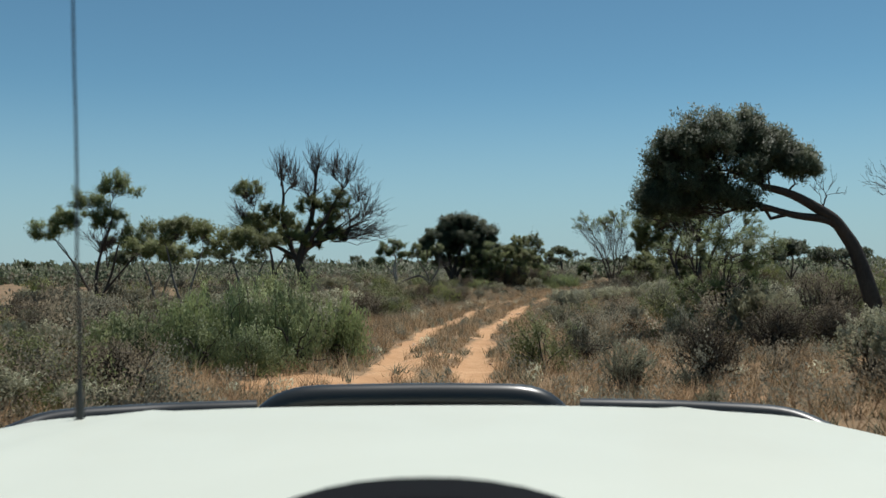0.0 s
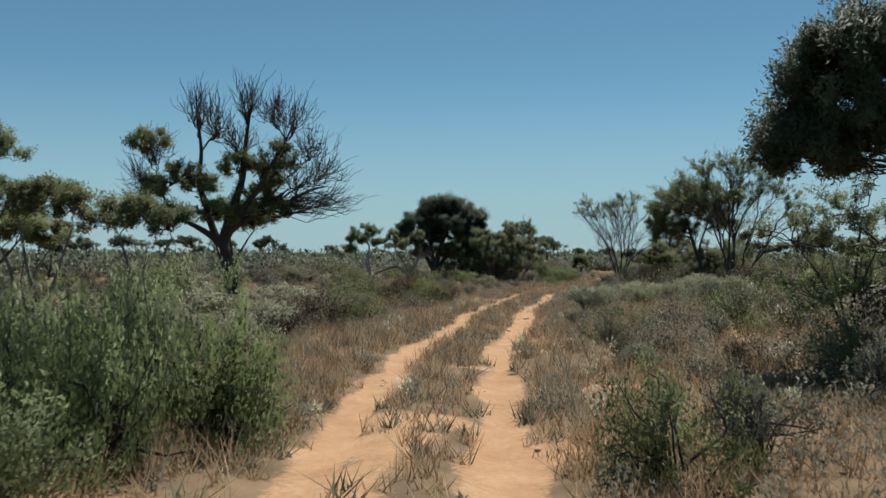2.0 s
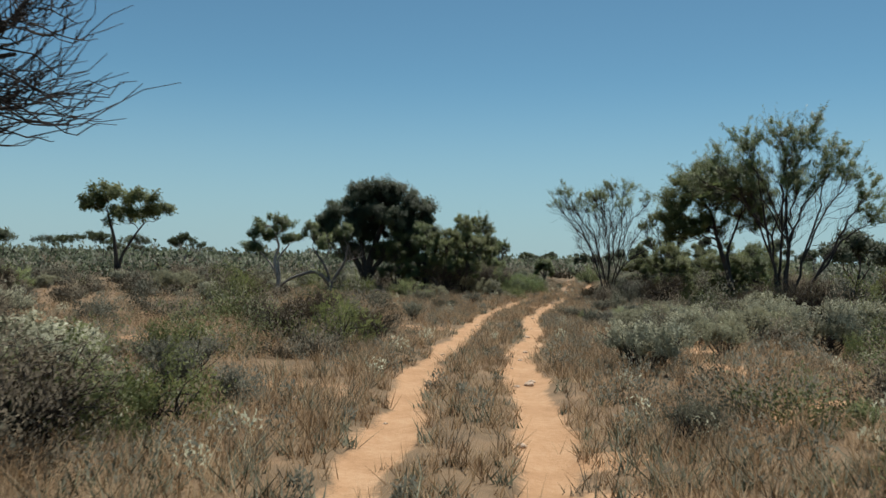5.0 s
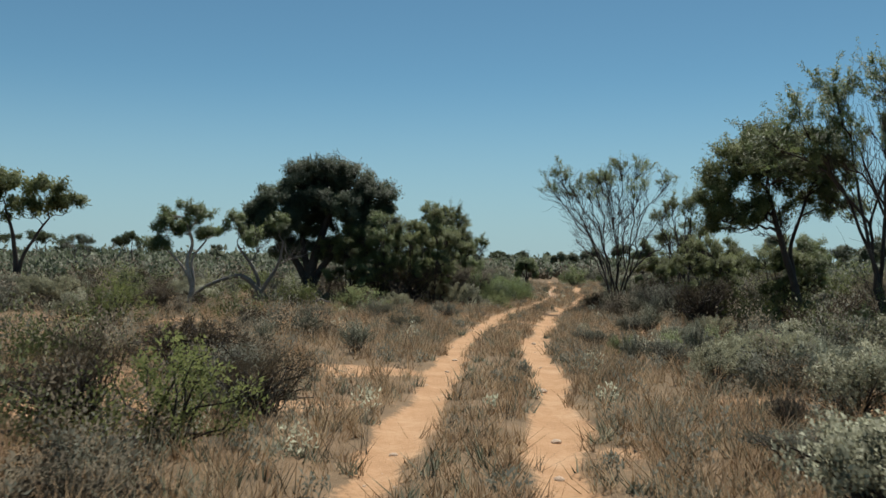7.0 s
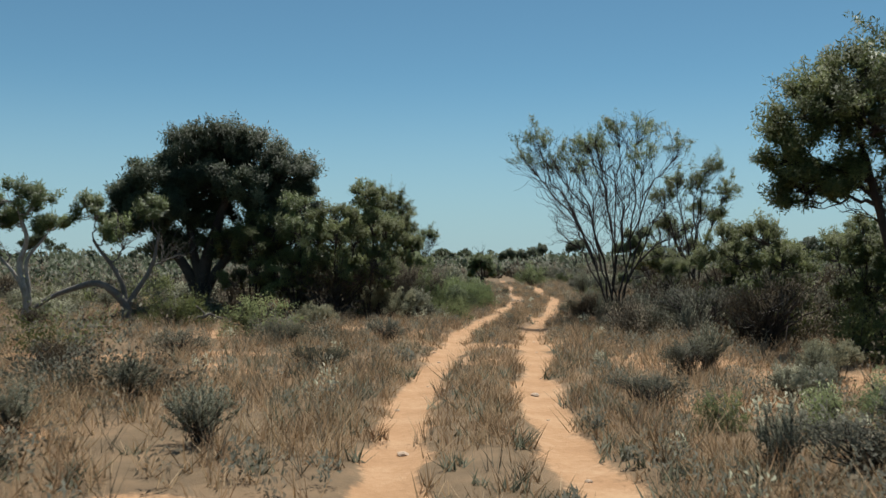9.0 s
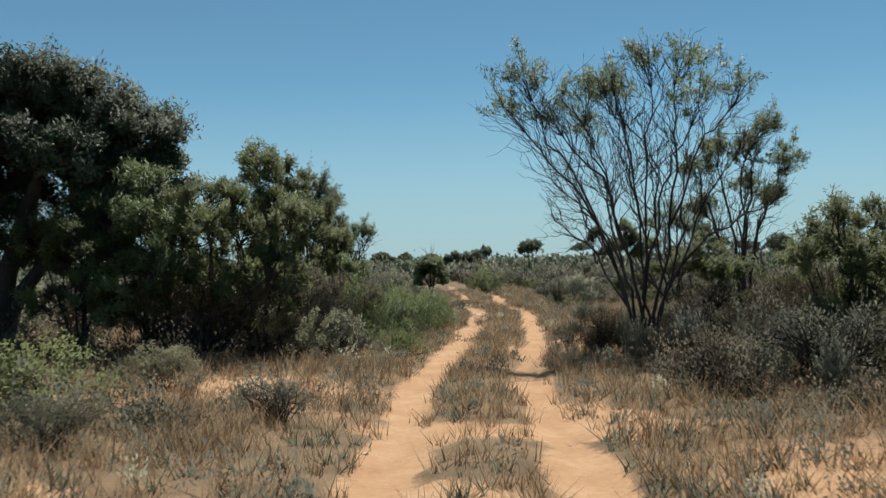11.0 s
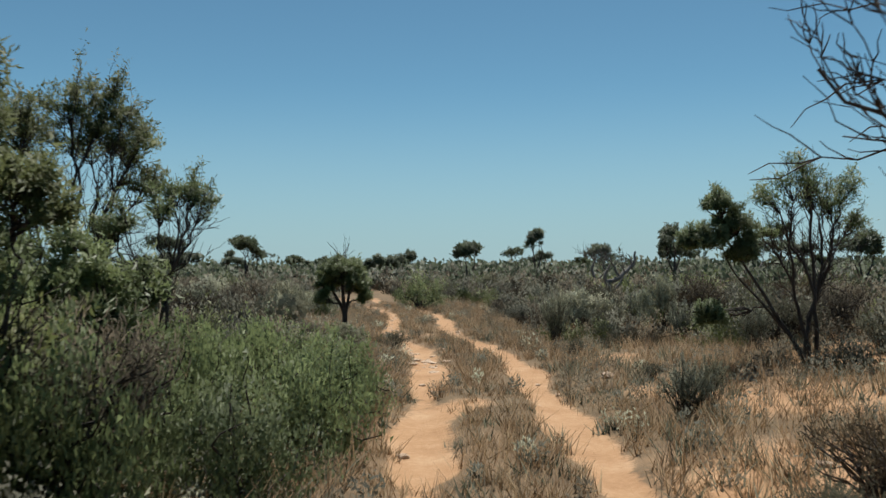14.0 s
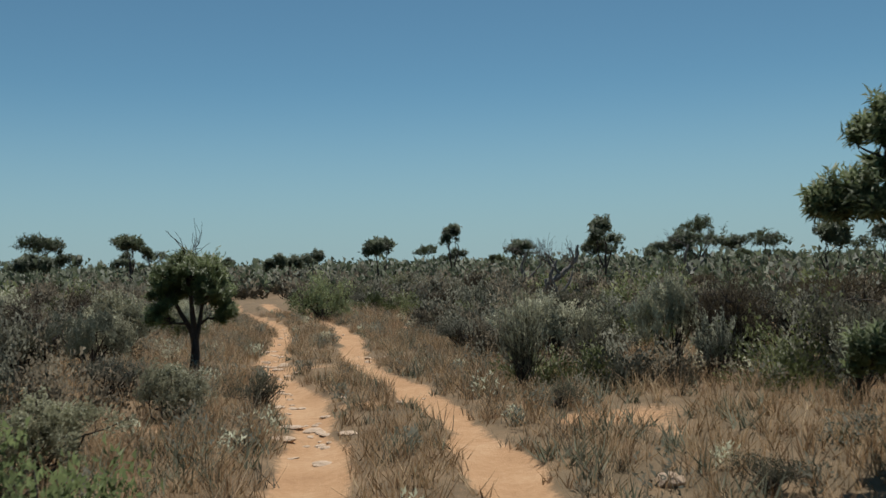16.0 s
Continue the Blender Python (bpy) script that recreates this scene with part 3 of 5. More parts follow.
for at, top, wide, kind in (((4.0, 62.8), 2.8, 1.0, OLIVE), ((2.0, 63.4), 2.6, 1.0, OLIVE), ((3.1, 63.0), 3.0, 1.0, GUM), ((11.7, 55.2), 2.2, 0.9, OLIVE), ((14.0, 55.6), 2.3, 0.9, OLIVE), ((7.2, 24.6), 2.6, 1.7, GUM), ((13.0, 63.0), 1.9, 0.9, OLIVE),
                            ((3.7, 64.7), 2.9, 1.1, OLIVE), ((4.9, 64.0), 3.45, 0.75, GUM), ((5.65, 65.3), 3.3, 0.62, OLIVE), ((3.1, 63.7), 2.2, 0.9, GUM), ((6.3, 66.6), 2.7, 0.62, OLIVE), ((7.0, 68.3), 1.9, 0.7, GUM),
                            ((5.6, 72.2), 2.2, 0.9, GUM), ((4.9, 62.5), 3.2, 0.75, OLIVE), ((12.6, 58.6), 2.1, 0.9, OLIVE), ((14.3, 60.0), 2.3, 1.0, OLIVE), ((15.9, 58.0), 2.3, 1.0, GUM), ((17.6, 61.0), 2.4, 1.1, OLIVE)):
    tree("bushy_tree", at, "bushy green small tree with leaves down its thin stems", 1.06,
         [[(0.1, 0, top * 0.4), (0.15, 0, top * 0.75)], [(-0.1, 0.1, 0.4), (-0.45 * wide, 0.1, top * 0.6)], [(0.1, 0.1, 0.4), (0.5 * wide, -0.1, top * 0.55)], [(0.05, -0.1, 0.4), (0.1, -0.35 * wide, top * 0.6)], [(0.0, 0.1, 0.4), (-0.1, 0.4 * wide, top * 0.65)]],
         [(0, 0, top - 0.4, wide * 0.5, wide * 0.5, 0.4), (-0.55 * wide, 0.1, top * 0.68, wide * 0.42, wide * 0.45, top * 0.15), (0.55 * wide, -0.1, top * 0.64, wide * 0.42, wide * 0.45, top * 0.15), (0.05, -0.5 * wide, top * 0.66, wide * 0.45, wide * 0.4, top * 0.15),
          (0.1, -0.4, top * 0.42, wide * 0.6, wide * 0.45, top * 0.15), (-0.4 * wide, -0.2, top * 0.32, wide * 0.5, wide * 0.45, top * 0.14), (0.5 * wide, 0.2, top * 0.3, wide * 0.5, wide * 0.5, top * 0.14)],
         kind, BARK, 0.045, twigs=32, leaves=48, leaf_size=(0.08, 0.0095), puff=0.08, group="bushy green trees",
         dead=[(0.1, -0.2, top * 0.35, wide * 0.7, wide * 0.6, top * 0.2)], dead_twigs=16, crook=0.8)
tree("white_limbed_gum", (-3.1, 61.8), "small gum tree with a pale bare trunk", 1.06,
     [[(0.1, 0, 0.6), (-0.15, 0, 1.3), (0.1, 0, 1.9), (-0.1, 0, 2.4)], [(0.1, 0, 0.6), (-0.2, 0, 1.2), (-0.7, 0, 1.7)], [(0.1, 0, 0.6), (0.0, 0, 1.4), (0.45, 0, 2.0)]],
     [(-0.35, 0, 2.75, 0.6, 0.5, 0.32), (0.25, 0, 2.7, 0.4, 0.45, 0.3), (-0.7, 0, 2.3, 0.5, 0.45, 0.3), (-1.05, 0, 1.8, 0.5, 0.45, 0.32), (0.6, 0, 2.1, 0.35, 0.4, 0.25), (-0.2, 0.2, 2.2, 0.4, 0.4, 0.25)],
     GUM, PALEBARK, 0.1, twigs=28, leaves=60, leaf_size=(0.1, 0.012), puff=0.12, crook=0.9)
tree("crooked_tree", (-0.9, 62.1), "crooked sprawling tree with bare dark limbs and thin tufts", 1.06,
     [[(0.0, 0, 0.5), (-0.5, -0.1, 0.9), (-1.3, -0.1, 0.75), (-2.0, -0.2, 0.3)], [(0, 0, 0.5), (-0.2, 0, 1.2), (-0.7, 0, 1.9)], [(0.05, 0, 0.5), (0.5, 0, 1.2), (0.7, 0, 2.0)]],
     [(-0.9, 0, 2.5, 0.45, 0.4, 0.35), (0.6, 0, 2.4, 0.6, 0.4, 0.3), (-0.2, 0, 2.0, 0.5, 0.4, 0.25)],
     GUM, GREYBARK, 0.12, twigs=28, leaves=55, leaf_size=(0.1, 0.012), puff=0.11, dead=[(0.0, 0, 1.9, 0.7, 0.5, 0.6), (0.9, 0, 1.6, 0.6, 0.5, 0.5)], dead_twigs=10, crook=1.0)
tree("drooping_tree", (13.4, 53.2), "leaning tree with a rounded drooping olive crown", 1.2,
     [[(-0.2, 0, 0.8), (-0.45, 0, 1.6), (-0.7, 0, 2.3), (-0.9, 0, 3.0)], [(-0.25, 0, 0.9), (-0.3, 0.2, 1.7), (0.1, 0.2, 2.8)]],
     [(-0.95, 0, 3.8, 0.8, 0.9, 0.5), (-1.65, 0, 3.3, 0.7, 0.8, 0.55), (-0.1, 0, 3.7, 0.8, 0.8, 0.5), (-0.85, -0.4, 3.1, 0.9, 0.7, 0.5), (-1.85, 0.2, 2.7, 0.5, 0.6, 0.5), (0.1, 0.1, 2.9, 0.8, 0.6, 0.5), (-0.55, 0.5, 3.5, 0.9, 0.6, 0.5), (-0.95, 0.1, 2.4, 0.7, 0.6, 0.35), (-1.75, 0.0, 2.25, 0.45, 0.5, 0.35), (0.7, 0.2, 2.6, 0.7, 0.6, 0.45), (-1.3, 0.3, 3.5, 0.6, 0.6, 0.4), (0.6, 0.1, 3.3, 0.6, 0.6, 0.45)],
     OLIVE, BARK, 0.12, twigs=60, leaves=64, leaf_size=(0.09, 0.0115), puff=0.12, dead=[(-0.6, 0, 2.0, 0.8, 0.5, 0.5)], dead_twigs=16)
broom_tree("fan_shaped_tree", (13.4, 49.5), "tall fan-shaped tree of many thin stems with leaves at the tips",
           [(0.2, 0, 5.51), (-0.5, -0.3, 5.82), (-1.3, 0.1, 5.51), (-2.1, 0.1, 4.99), (-2.9, 0, 4.37), (0.9, 0.3, 5.82), (1.5, 0, 5.30), (2.1, 0.1, 4.68), (2.7, 0, 4.06), (3.0, 0.1, 3.33), (0.5, 0.4, 4.89), (-0.9, 0.4, 4.78), (1.2, -0.4, 4.58), (-1.7, -0.4, 4.26), (0.1, -0.5, 4.37)],
           GUM, BARK, 0.06, twigs=17, leaves=40, leaf_size=(0.085, 0.0095), tuft=0.5, bare=0.68)
broom_tree("slender_tree", (11.1, 61.4), "slender multi-stemmed tree with tufts of leaves at the stem tips",
           [(-2.3, 0.7, 4.3), (-1.95, 0.6, 4.85), (-1.5, 0.5, 4.2), (-1.1, 0.3, 4.4), (-0.8, 0.2, 4.75), (-0.1, 0.0, 5.1), (0.7, -0.2, 5.1), (1.5, -0.4, 4.6), (0.6, -0.2, 3.4), (1.5, -0.4, 3.4), (2.1, -0.5, 2.7), (-0.4, 0.5, 4.6),
            (-1.0, 1.9, 2.5), (-0.6, 2.2, 3.2), (-0.2, 1.9, 4.2), (-1.3, 1.3, 3.4), (0.3, -1.2, 4.3), (0.2, 1.6, 4.8)],
           GUM, BARK, 0.032, twigs=20, leaves=24, leaf_size=(0.075, 0.0085), tuft=0.38, bare=0.92, leafy_above=4.0)
broom_tree("slender_tree", (14.4, 63.9), "small multi-stemmed tree with tufted thin crown",
           [(-1.0, 0, 3.5), (-0.5, 0.1, 3.9), (0.1, 0, 4.0), (0.5, 0, 4.3), (1.0, 0, 3.7), (0.7, 0.2, 3.0), (-0.8, 0.2, 2.7), (0.2, 0.2, 3.2)],
           OLIVE, BARK, 0.04, twigs=15, leaves=32, tuft=0.32, bare=0.75, leaf_size=(0.075, 0.008))
broom_tree("airy_tree", (6.6, 73.1), "airy round-headed tree of fine stems above dense bushes",
           [(-1.15, 0, 3.15), (-0.6, 0.1, 3.55), (0.0, 0, 3.8), (0.45, 0, 3.65), (0.9, 0, 3.2), (0.3, 0.3, 3.25), (-0.4, -0.3, 3.35), (-0.9, 0.3, 2.8), (1.0, 0.1, 2.75), (0.7, -0.2, 3.45)],
           OLIVE, BARK, 0.035, twigs=18, leaves=36, leaf_size=(0.075, 0.008), tuft=0.36, bare=0.78)
tree("left_gum", (-13.3, 36.7), "many-stemmed gum with rounded leafy tips above scrub", 1.06,
     [[(-0.1, 0, 0.8), (0.1, 0, 2.2), (0.5, 0, 3.4)], [(-0.2, 0, 0.6), (-0.9, 0, 1.8), (-1.5, 0, 2.5)], [(0.2, 0, 0.6), (0.6, 0, 1.8), (0.9, 0, 3.0)], [(0.1, 0, 0.6), (0.9, 0, 1.5), (1.3, 0, 2.0)]],
     [(0.9, 0, 4.4, 0.85, 0.6, 0.45), (-0.4, 0, 3.8, 0.75, 0.5, 0.45), (-1.9, 0, 2.9, 0.7, 0.5, 0.5), (-1.2, 0, 3.2, 0.6, 0.5, 0.4), (1.5, 0, 2.6, 0.75, 0.5, 0.5), (0.3, 0.2, 3.2, 0.7, 0.5, 0.4)],
     GUM, BARK, 0.09, twigs=44, leaves=62, leaf_size=(0.11, 0.013), puff=0.13, low=1.5, dead=[(0.2, 0, 2.4, 1.3, 0.6, 0.8)], dead_twigs=40)
for at, top in (((-7.3, 26.4), 2.75), ((-5.7, 27.3), 2.5), ((-8.8, 29.1), 2.3)):
    tree("umbrella_tree", at, "small umbrella-shaped tree with a pale crooked stem", 1.06,
         [[(0.05, 0, 0.5), (-0.15, 0, 1.1), (-0.35, 0, top - 0.7)], [(0.1, 0, 0.5), (0.35, 0, 1.2), (0.6, 0, top - 0.75)]],
         [(-0.5, 0, top - 0.4, 0.55, 0.5, 0.32), (0.55, 0, top - 0.45, 0.5, 0.5, 0.3), (0.0, 0.1, top - 0.3, 0.4, 0.4, 0.25)],
         OLIVE, GREYBARK, 0.06, twigs=40, leaves=52, leaf_size=(0.1, 0.012), puff=0.11, group="umbrella-shaped trees")
tree("red_leaved_tree", (-14.4, 81.0), "flat-topped tree with thin russet crown over open scrub", 0.98,
     [[(0, 0, 1.5), (-0.3, 0, 3.0), (-0.6, 0, 4.2)], [(0.2, 0, 1.4), (1.0, 0, 2.8), (1.6, 0, 3.6)]],
     [(-0.6, 0, 5.3, 1.3, 1.0, 0.6), (1.6, 0, 5.0, 1.2, 1.0, 0.5), (2.6, 0, 4.2, 1.0, 0.8, 0.4), (-1.6, 0, 4.7, 0.9, 0.8, 0.5), (0.6, 0, 3.8, 1.4, 0.9, 0.6)],
     OLIVE, BARK, 0.16, twigs=30, leaves=40, leaf_size=(0.2, 0.04), puff=0.25)
tree("mop_headed_tree", (12.15, 81.4), "small mop-headed tree on one dark trunk beside the track", 1.0,
     [[(0.06, 0, 0.5), (0.02, 0, 0.9), (-0.05, 0, 1.5)], [(0.06, 0, 0.55), (0.14, 0, 0.9), (0.24, 0, 1.4)], [(0.05, 0, 0.6), (-0.16, 0.05, 1.0), (-0.3, 0.05, 1.35)]],
     [(0.0, 0, 1.62, 0.34, 0.34, 0.24), (-0.32, 0, 1.5, 0.24, 0.3, 0.24), (0.3, 0, 1.52, 0.24, 0.3, 0.24), (0.0, -0.3, 1.5, 0.36, 0.24, 0.22), (0.0, 0.3, 1.5, 0.36, 0.24, 0.22), (-0.45, 0, 1.2, 0.16, 0.25, 0.2), (0.46, 0, 1.2, 0.16, 0.25, 0.2), (-0.5, -0.1, 0.92, 0.2, 0.25, 0.2), (0.52, -0.1, 0.88, 0.18, 0.25, 0.2), (0.1, -0.3, 1.25, 0.3, 0.2, 0.18), (-0.2, 0.1, 1.3, 0.3, 0.25, 0.16)],
     GUM, BARK, 0.075, twigs=40, leaves=40, leaf_size=(0.075, 0.008), puff=0.045, dead=[(0.1, 0, 1.9, 0.5, 0.3, 0.22)], dead_twigs=4)
broom_tree("thin_leaved_tree", (17.0, 71.6), "thin-leaved small tree with several dark stems",
           [(0.0, 0, 3.0), (-0.75, 0, 2.6), (0.75, 0, 2.8), (0.45, 0, 2.5), (-0.35, 0, 2.85), (-0.7, 0.2, 2.1), (0.95, 0.1, 2.2), (0.2, 0.2, 2.7)],
           GUM, BARK, 0.034, twigs=15, leaves=16, leaf_size=(0.07, 0.0075), tuft=0.22, bare=0.7)
tree("dense_green_tree", (16.75, 71.3), "slanting small tree with a dense bright-green head", 1.0,
     [[(-0.25, 0.05, 0.45), (-0.6, 0.1, 1.0), (-1.0, 0.2, 1.6), (-1.25, 0.3, 2.0)], [(-0.25, 0.05, 0.45), (-0.7, 0.1, 0.95), (-1.1, 0.3, 1.45), (-1.3, 0.35, 1.9)]],
     [(-1.25, 0.3, 2.3, 0.32, 0.32, 0.24), (-1.05, 0.2, 2.0, 0.25, 0.28, 0.22), (-1.45, 0.3, 1.9, 0.26, 0.28, 0.22), (-1.7, 0.5, 1.85, 0.14, 0.16, 0.13), (-0.95, 0.2, 1.7, 0.2, 0.22, 0.16), (-1.5, 0.3, 0.75, 0.2, 0.22, 0.2)],
     LUSH, BARK, 0.036, twigs=40, leaves=52, leaf_size=(0.08, 0.0085), puff=0.05)
broom_tree("tufted_tree", (7.6, 71.8), "wispy small tree with a flat tuft on thin leaning stems",
           [(0.5, 0, 2.5), (0.3, 0.1, 2.55), (0.65, 0, 2.45), (0.1, -0.1, 2.3), (-0.45, 0, 2.1), (-0.3, 0.1, 2.15)],
           GUM, BARK, 0.026, twigs=12, leaves=16, leaf_size=(0.07, 0.0085), tuft=0.16, bare=0.85)


# ---- far trees ----
def far_tree(at, top, wide, label, leaf=NEEDLE, bark=BARK):
    top, wide = top * 1.08, wide * 0.82
    lobes = []
    for k in range(int(rng.integers(5, 8))):
        off = rng.uniform(-0.34, 0.34)
        high = 0.88 - 1.5 * off ** 2 - rng.uniform(0, 0.12)
        lobes.append((off * wide, rng.uniform(-0.2, 0.2) * wide, high * top, wide * rng.uniform(0.18, 0.27), wide * 0.24, top * rng.uniform(0.09, 0.13)))
    lean = rng.uniform(-0.12, 0.12) * top
    return tree("spreading_gum", at, label, 1.0,
         [[(0.3 * lean, 0, top * 0.22), (lean, 0, top * 0.5)], [(0.2 * lean, 0, top * 0.18), (0.22 * wide, 0, top * 0.5)], [(0.2 * lean, 0, top * 0.2), (-0.2 * wide, 0, top * 0.48)]],
         lobes, leaf, bark, 0.032 * top, twigs=18, leaves=20, leaf_size=(0.24, 0.042), puff=0.2, group="far spreading gums", fine=False)


FAR = []
DARKGUM = "dark gum with a lobed crown far off in scrub"
for at, top, wide in (((23.0, 63.0), 2.9, 3.6), ((26.5, 66.0), 2.5, 3.4), ((-24.0, 70.0), 2.6, 3.0), ((48.9, 150.9), 5.3, 3.2), ((31.0, 123.7), 3.3, 3.0), ((29.2, 142.6), 2.8, 2.2), ((33.8, 153.8), 2.6, 2.4), ((45.3, 119.5), 4.3, 3.3), ((50.1, 139.4), 3.4, 4.2), ((33.1, 284.6), 6.0, 5.5),
                      ((43.2, 307.6), 6.0, 9.0), ((61.0, 314.7), 4.4, 4.5), ((62.0, 240.4), 3.6, 6.0), ((66.7, 187.4), 3.6, 6.0), ((54.7, 122.6), 3.6, 4.2), ((41.8, 240.4), 3.0, 4.0), ((47.6, 196.2), 3.0, 4.0),
                      ((-33.9, 169.7), 4.2, 6.5), ((-57.9, 205.1), 4.6, 8.0), ((-22.8, 240.4), 4.0, 7.0), ((-91.9, 275.8), 5.2, 9.0), ((2.6, 275.8), 4.0, 8.0), ((76.1, 146.8), 4.2, 6.0), ((95.1, 196.2), 4.5, 8.0),
                      ((14.7, 169.7), 3.4, 4.5), ((22.6, 196.2), 3.2, 4.5), ((65.9, 115.2), 3.6, 5.0), ((41.2, 96.6), 3.0, 3.0), ((-29.7, 104.4), 3.4, 4.0), ((107.5, 169.7), 5.0, 8.0), ((67.6, 133.1), 3.4, 5.0), ((10.9, 128.9), 2.6, 2.8), ((-43.7, 131.0), 3.8, 4.5)):
    FAR.append(far_tree(at, top, wide, DARKGUM))
for k in range(60):  # the same gums again, all along the skyline
    r, ang = rng.uniform(95, 330), rng.uniform(-0.62, 0.85)
    more = rng.uniform(0.8, 1.25)
    copy_thing(FAR[int(rng.integers(3, len(FAR)))], pose(8 + r * math.sin(ang), 50 + r * math.cos(ang), 0.05, 0, 0, rng.uniform(0, 360)) @ Matrix.Diagonal((more, more, more, 1)))
for at, top, wide in (((13.0, 26.5), 4.3, 2.8), ((32.4, 107.2), 2.6, 2.6), ((24.3, 91.0), 2.1, 1.8), ((-21.9, 122.6), 3.0, 3.0), ((44.5, 110.0), 3.1, 3.6), ((-15.4, 110.0), 2.6, 2.5)):
    tree("dead_tree", at, "dead bleached tree of bare crooked limbs in scrub", 1.0,
         [[(0.1, 0, top * 0.3), (-0.2, 0, top * 0.55), (0.1, 0, top * 0.8)], [(0.1, 0, top * 0.3), (0.35 * wide, 0, top * 0.6)]],
         [], GUM, GREYBARK, 0.05 * top, dead=[(-0.2 * wide, 0, top * 0.85, wide * 0.3, 0.5, top * 0.2), (0.35 * wide, 0, top * 0.8, wide * 0.25, 0.5, top * 0.2)], dead_twigs=12, crook=1.0, group="dead trees in the scrub")

# ---- shrubs ----
def shrub_meshes(kind, sprays, per_spray, leaf, leaf_size, puff=0.05, up=0.8, lobes=7, tipward=0.35, stems=26, skirt=False):
    """The stems and leaves of a shrub of unit radius and height: leafy knobs on the upper sides of its lobes, stems showing below."""
    centres = np.stack([rng.uniform(-0.64, 0.64, lobes), rng.uniform(-0.64, 0.64, lobes), rng.uniform(0.35, 0.74, lobes)], -1)
    centres[:, 2] *= 1.05 - 0.45 * np.linalg.norm(centres[:, :2], axis=1)
    wood, C = [], []
    for k in range(sprays):
        c = centres[rng.integers(0, lobes)]
        q = ball_points(1, 0.75)[0] * rng.uniform(0.26, 0.40)
        if q[2] < -0.08 and not skirt:
            q[2] *= -0.7
        tip = c + q * (1, 1, 0.85)
        if skirt and k % 3 == 0:  # leaves down to the ground all round
            tip *= (1.15, 1.15, rng.uniform(0.15, 0.7))
        tip[2] = max(tip[2], 0.08)
        P = wander((rng.normal(0, 0.09), rng.normal(0, 0.09), 0.0), tip, 6, 0.5, lead=(0, 0, 0.25))
        if k < stems or kind == "twiggy":
            wood.append(tube(P, np.linspace(0.02, 0.004, 6), 3))
        m = int(per_spray * rng.uniform(0.6, 1.4))
        where = P[-3] + (P[-1] - P[-3]) * rng.uniform(tipward, 1.08, (m, 1))
        C.append(where + ball_points(m, 0.1) * puff * 1.5)
    C = np.concatenate(C)
    C[:, 2] = np.maximum(C[:, 2], 0.02)
    return mesh_of("woody_base", *join(wood), BARK), leafage("foliage", C, np.array((0, 0, 0.25)), *leaf_size, leaf, up)


def sprig_meshes(count, per_sprig, leaf, leaf_size, wide=0.8, crook=0.3):
    """An upright shrub of unit radius and height: straight sprigs that fan out from one foot, leafy on their upper two thirds."""
    wood, C, A = [], [], []
    for _ in range(count):
        ang, r = rng.uniform(0, 2 * np.pi), wide * rng.uniform(0, 1) ** 0.6
        tip = np.array((r * np.cos(ang), r * np.sin(ang), (1.0 - 0.45 * r * r) * rng.uniform(0.6, 1.06)))
        P = wander((rng.normal(0, 0.10), rng.normal(0, 0.10), 0), tip, 6, crook, lead=(0, 0, 0.35))
        wood.append(tube(P, np.linspace(0.013, 0.004, 6), 3))
        m = int(per_sprig * rng.uniform(0.6, 1.4))
        at = np.minimum(0.3 + 0.7 * rng.uniform(0, 1, (m, 1)) ** 0.8, 0.999) * 5
        k = at.astype(int)[:, 0]
        way = P[k + 1] - P[k]
        C.append(P[k] + way * (at - k[:, None]) + ball_points(m, 0.1) * 0.035)
        A.append(way / (np.linalg.norm(way, axis=1)[:, None] + 1e-9) * 0.7)
    return mesh_of("woody_base", *join(wood), BARK), leafage("foliage", np.concatenate(C), np.array((0, 0, 0.1)), *leaf_size, leaf, 0.3, along=np.concatenate(A))


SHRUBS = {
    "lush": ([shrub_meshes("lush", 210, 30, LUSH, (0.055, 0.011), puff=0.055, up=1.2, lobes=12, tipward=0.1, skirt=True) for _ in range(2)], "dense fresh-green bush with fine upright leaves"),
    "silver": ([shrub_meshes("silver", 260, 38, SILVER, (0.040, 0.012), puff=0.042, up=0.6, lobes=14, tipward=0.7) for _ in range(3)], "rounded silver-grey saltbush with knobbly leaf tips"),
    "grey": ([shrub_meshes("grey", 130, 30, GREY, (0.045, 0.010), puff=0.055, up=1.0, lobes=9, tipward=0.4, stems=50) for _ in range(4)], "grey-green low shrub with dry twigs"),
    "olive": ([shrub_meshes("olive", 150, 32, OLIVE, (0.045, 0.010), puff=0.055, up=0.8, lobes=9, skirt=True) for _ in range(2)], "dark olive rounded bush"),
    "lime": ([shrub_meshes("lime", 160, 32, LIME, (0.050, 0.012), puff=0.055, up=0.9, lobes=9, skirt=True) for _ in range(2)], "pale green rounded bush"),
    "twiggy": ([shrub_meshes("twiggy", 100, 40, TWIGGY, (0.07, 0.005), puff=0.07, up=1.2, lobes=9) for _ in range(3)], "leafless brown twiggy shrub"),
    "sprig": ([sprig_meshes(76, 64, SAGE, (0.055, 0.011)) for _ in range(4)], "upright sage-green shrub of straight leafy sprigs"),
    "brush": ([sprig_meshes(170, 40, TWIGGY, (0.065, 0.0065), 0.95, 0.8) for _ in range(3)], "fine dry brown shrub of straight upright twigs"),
}


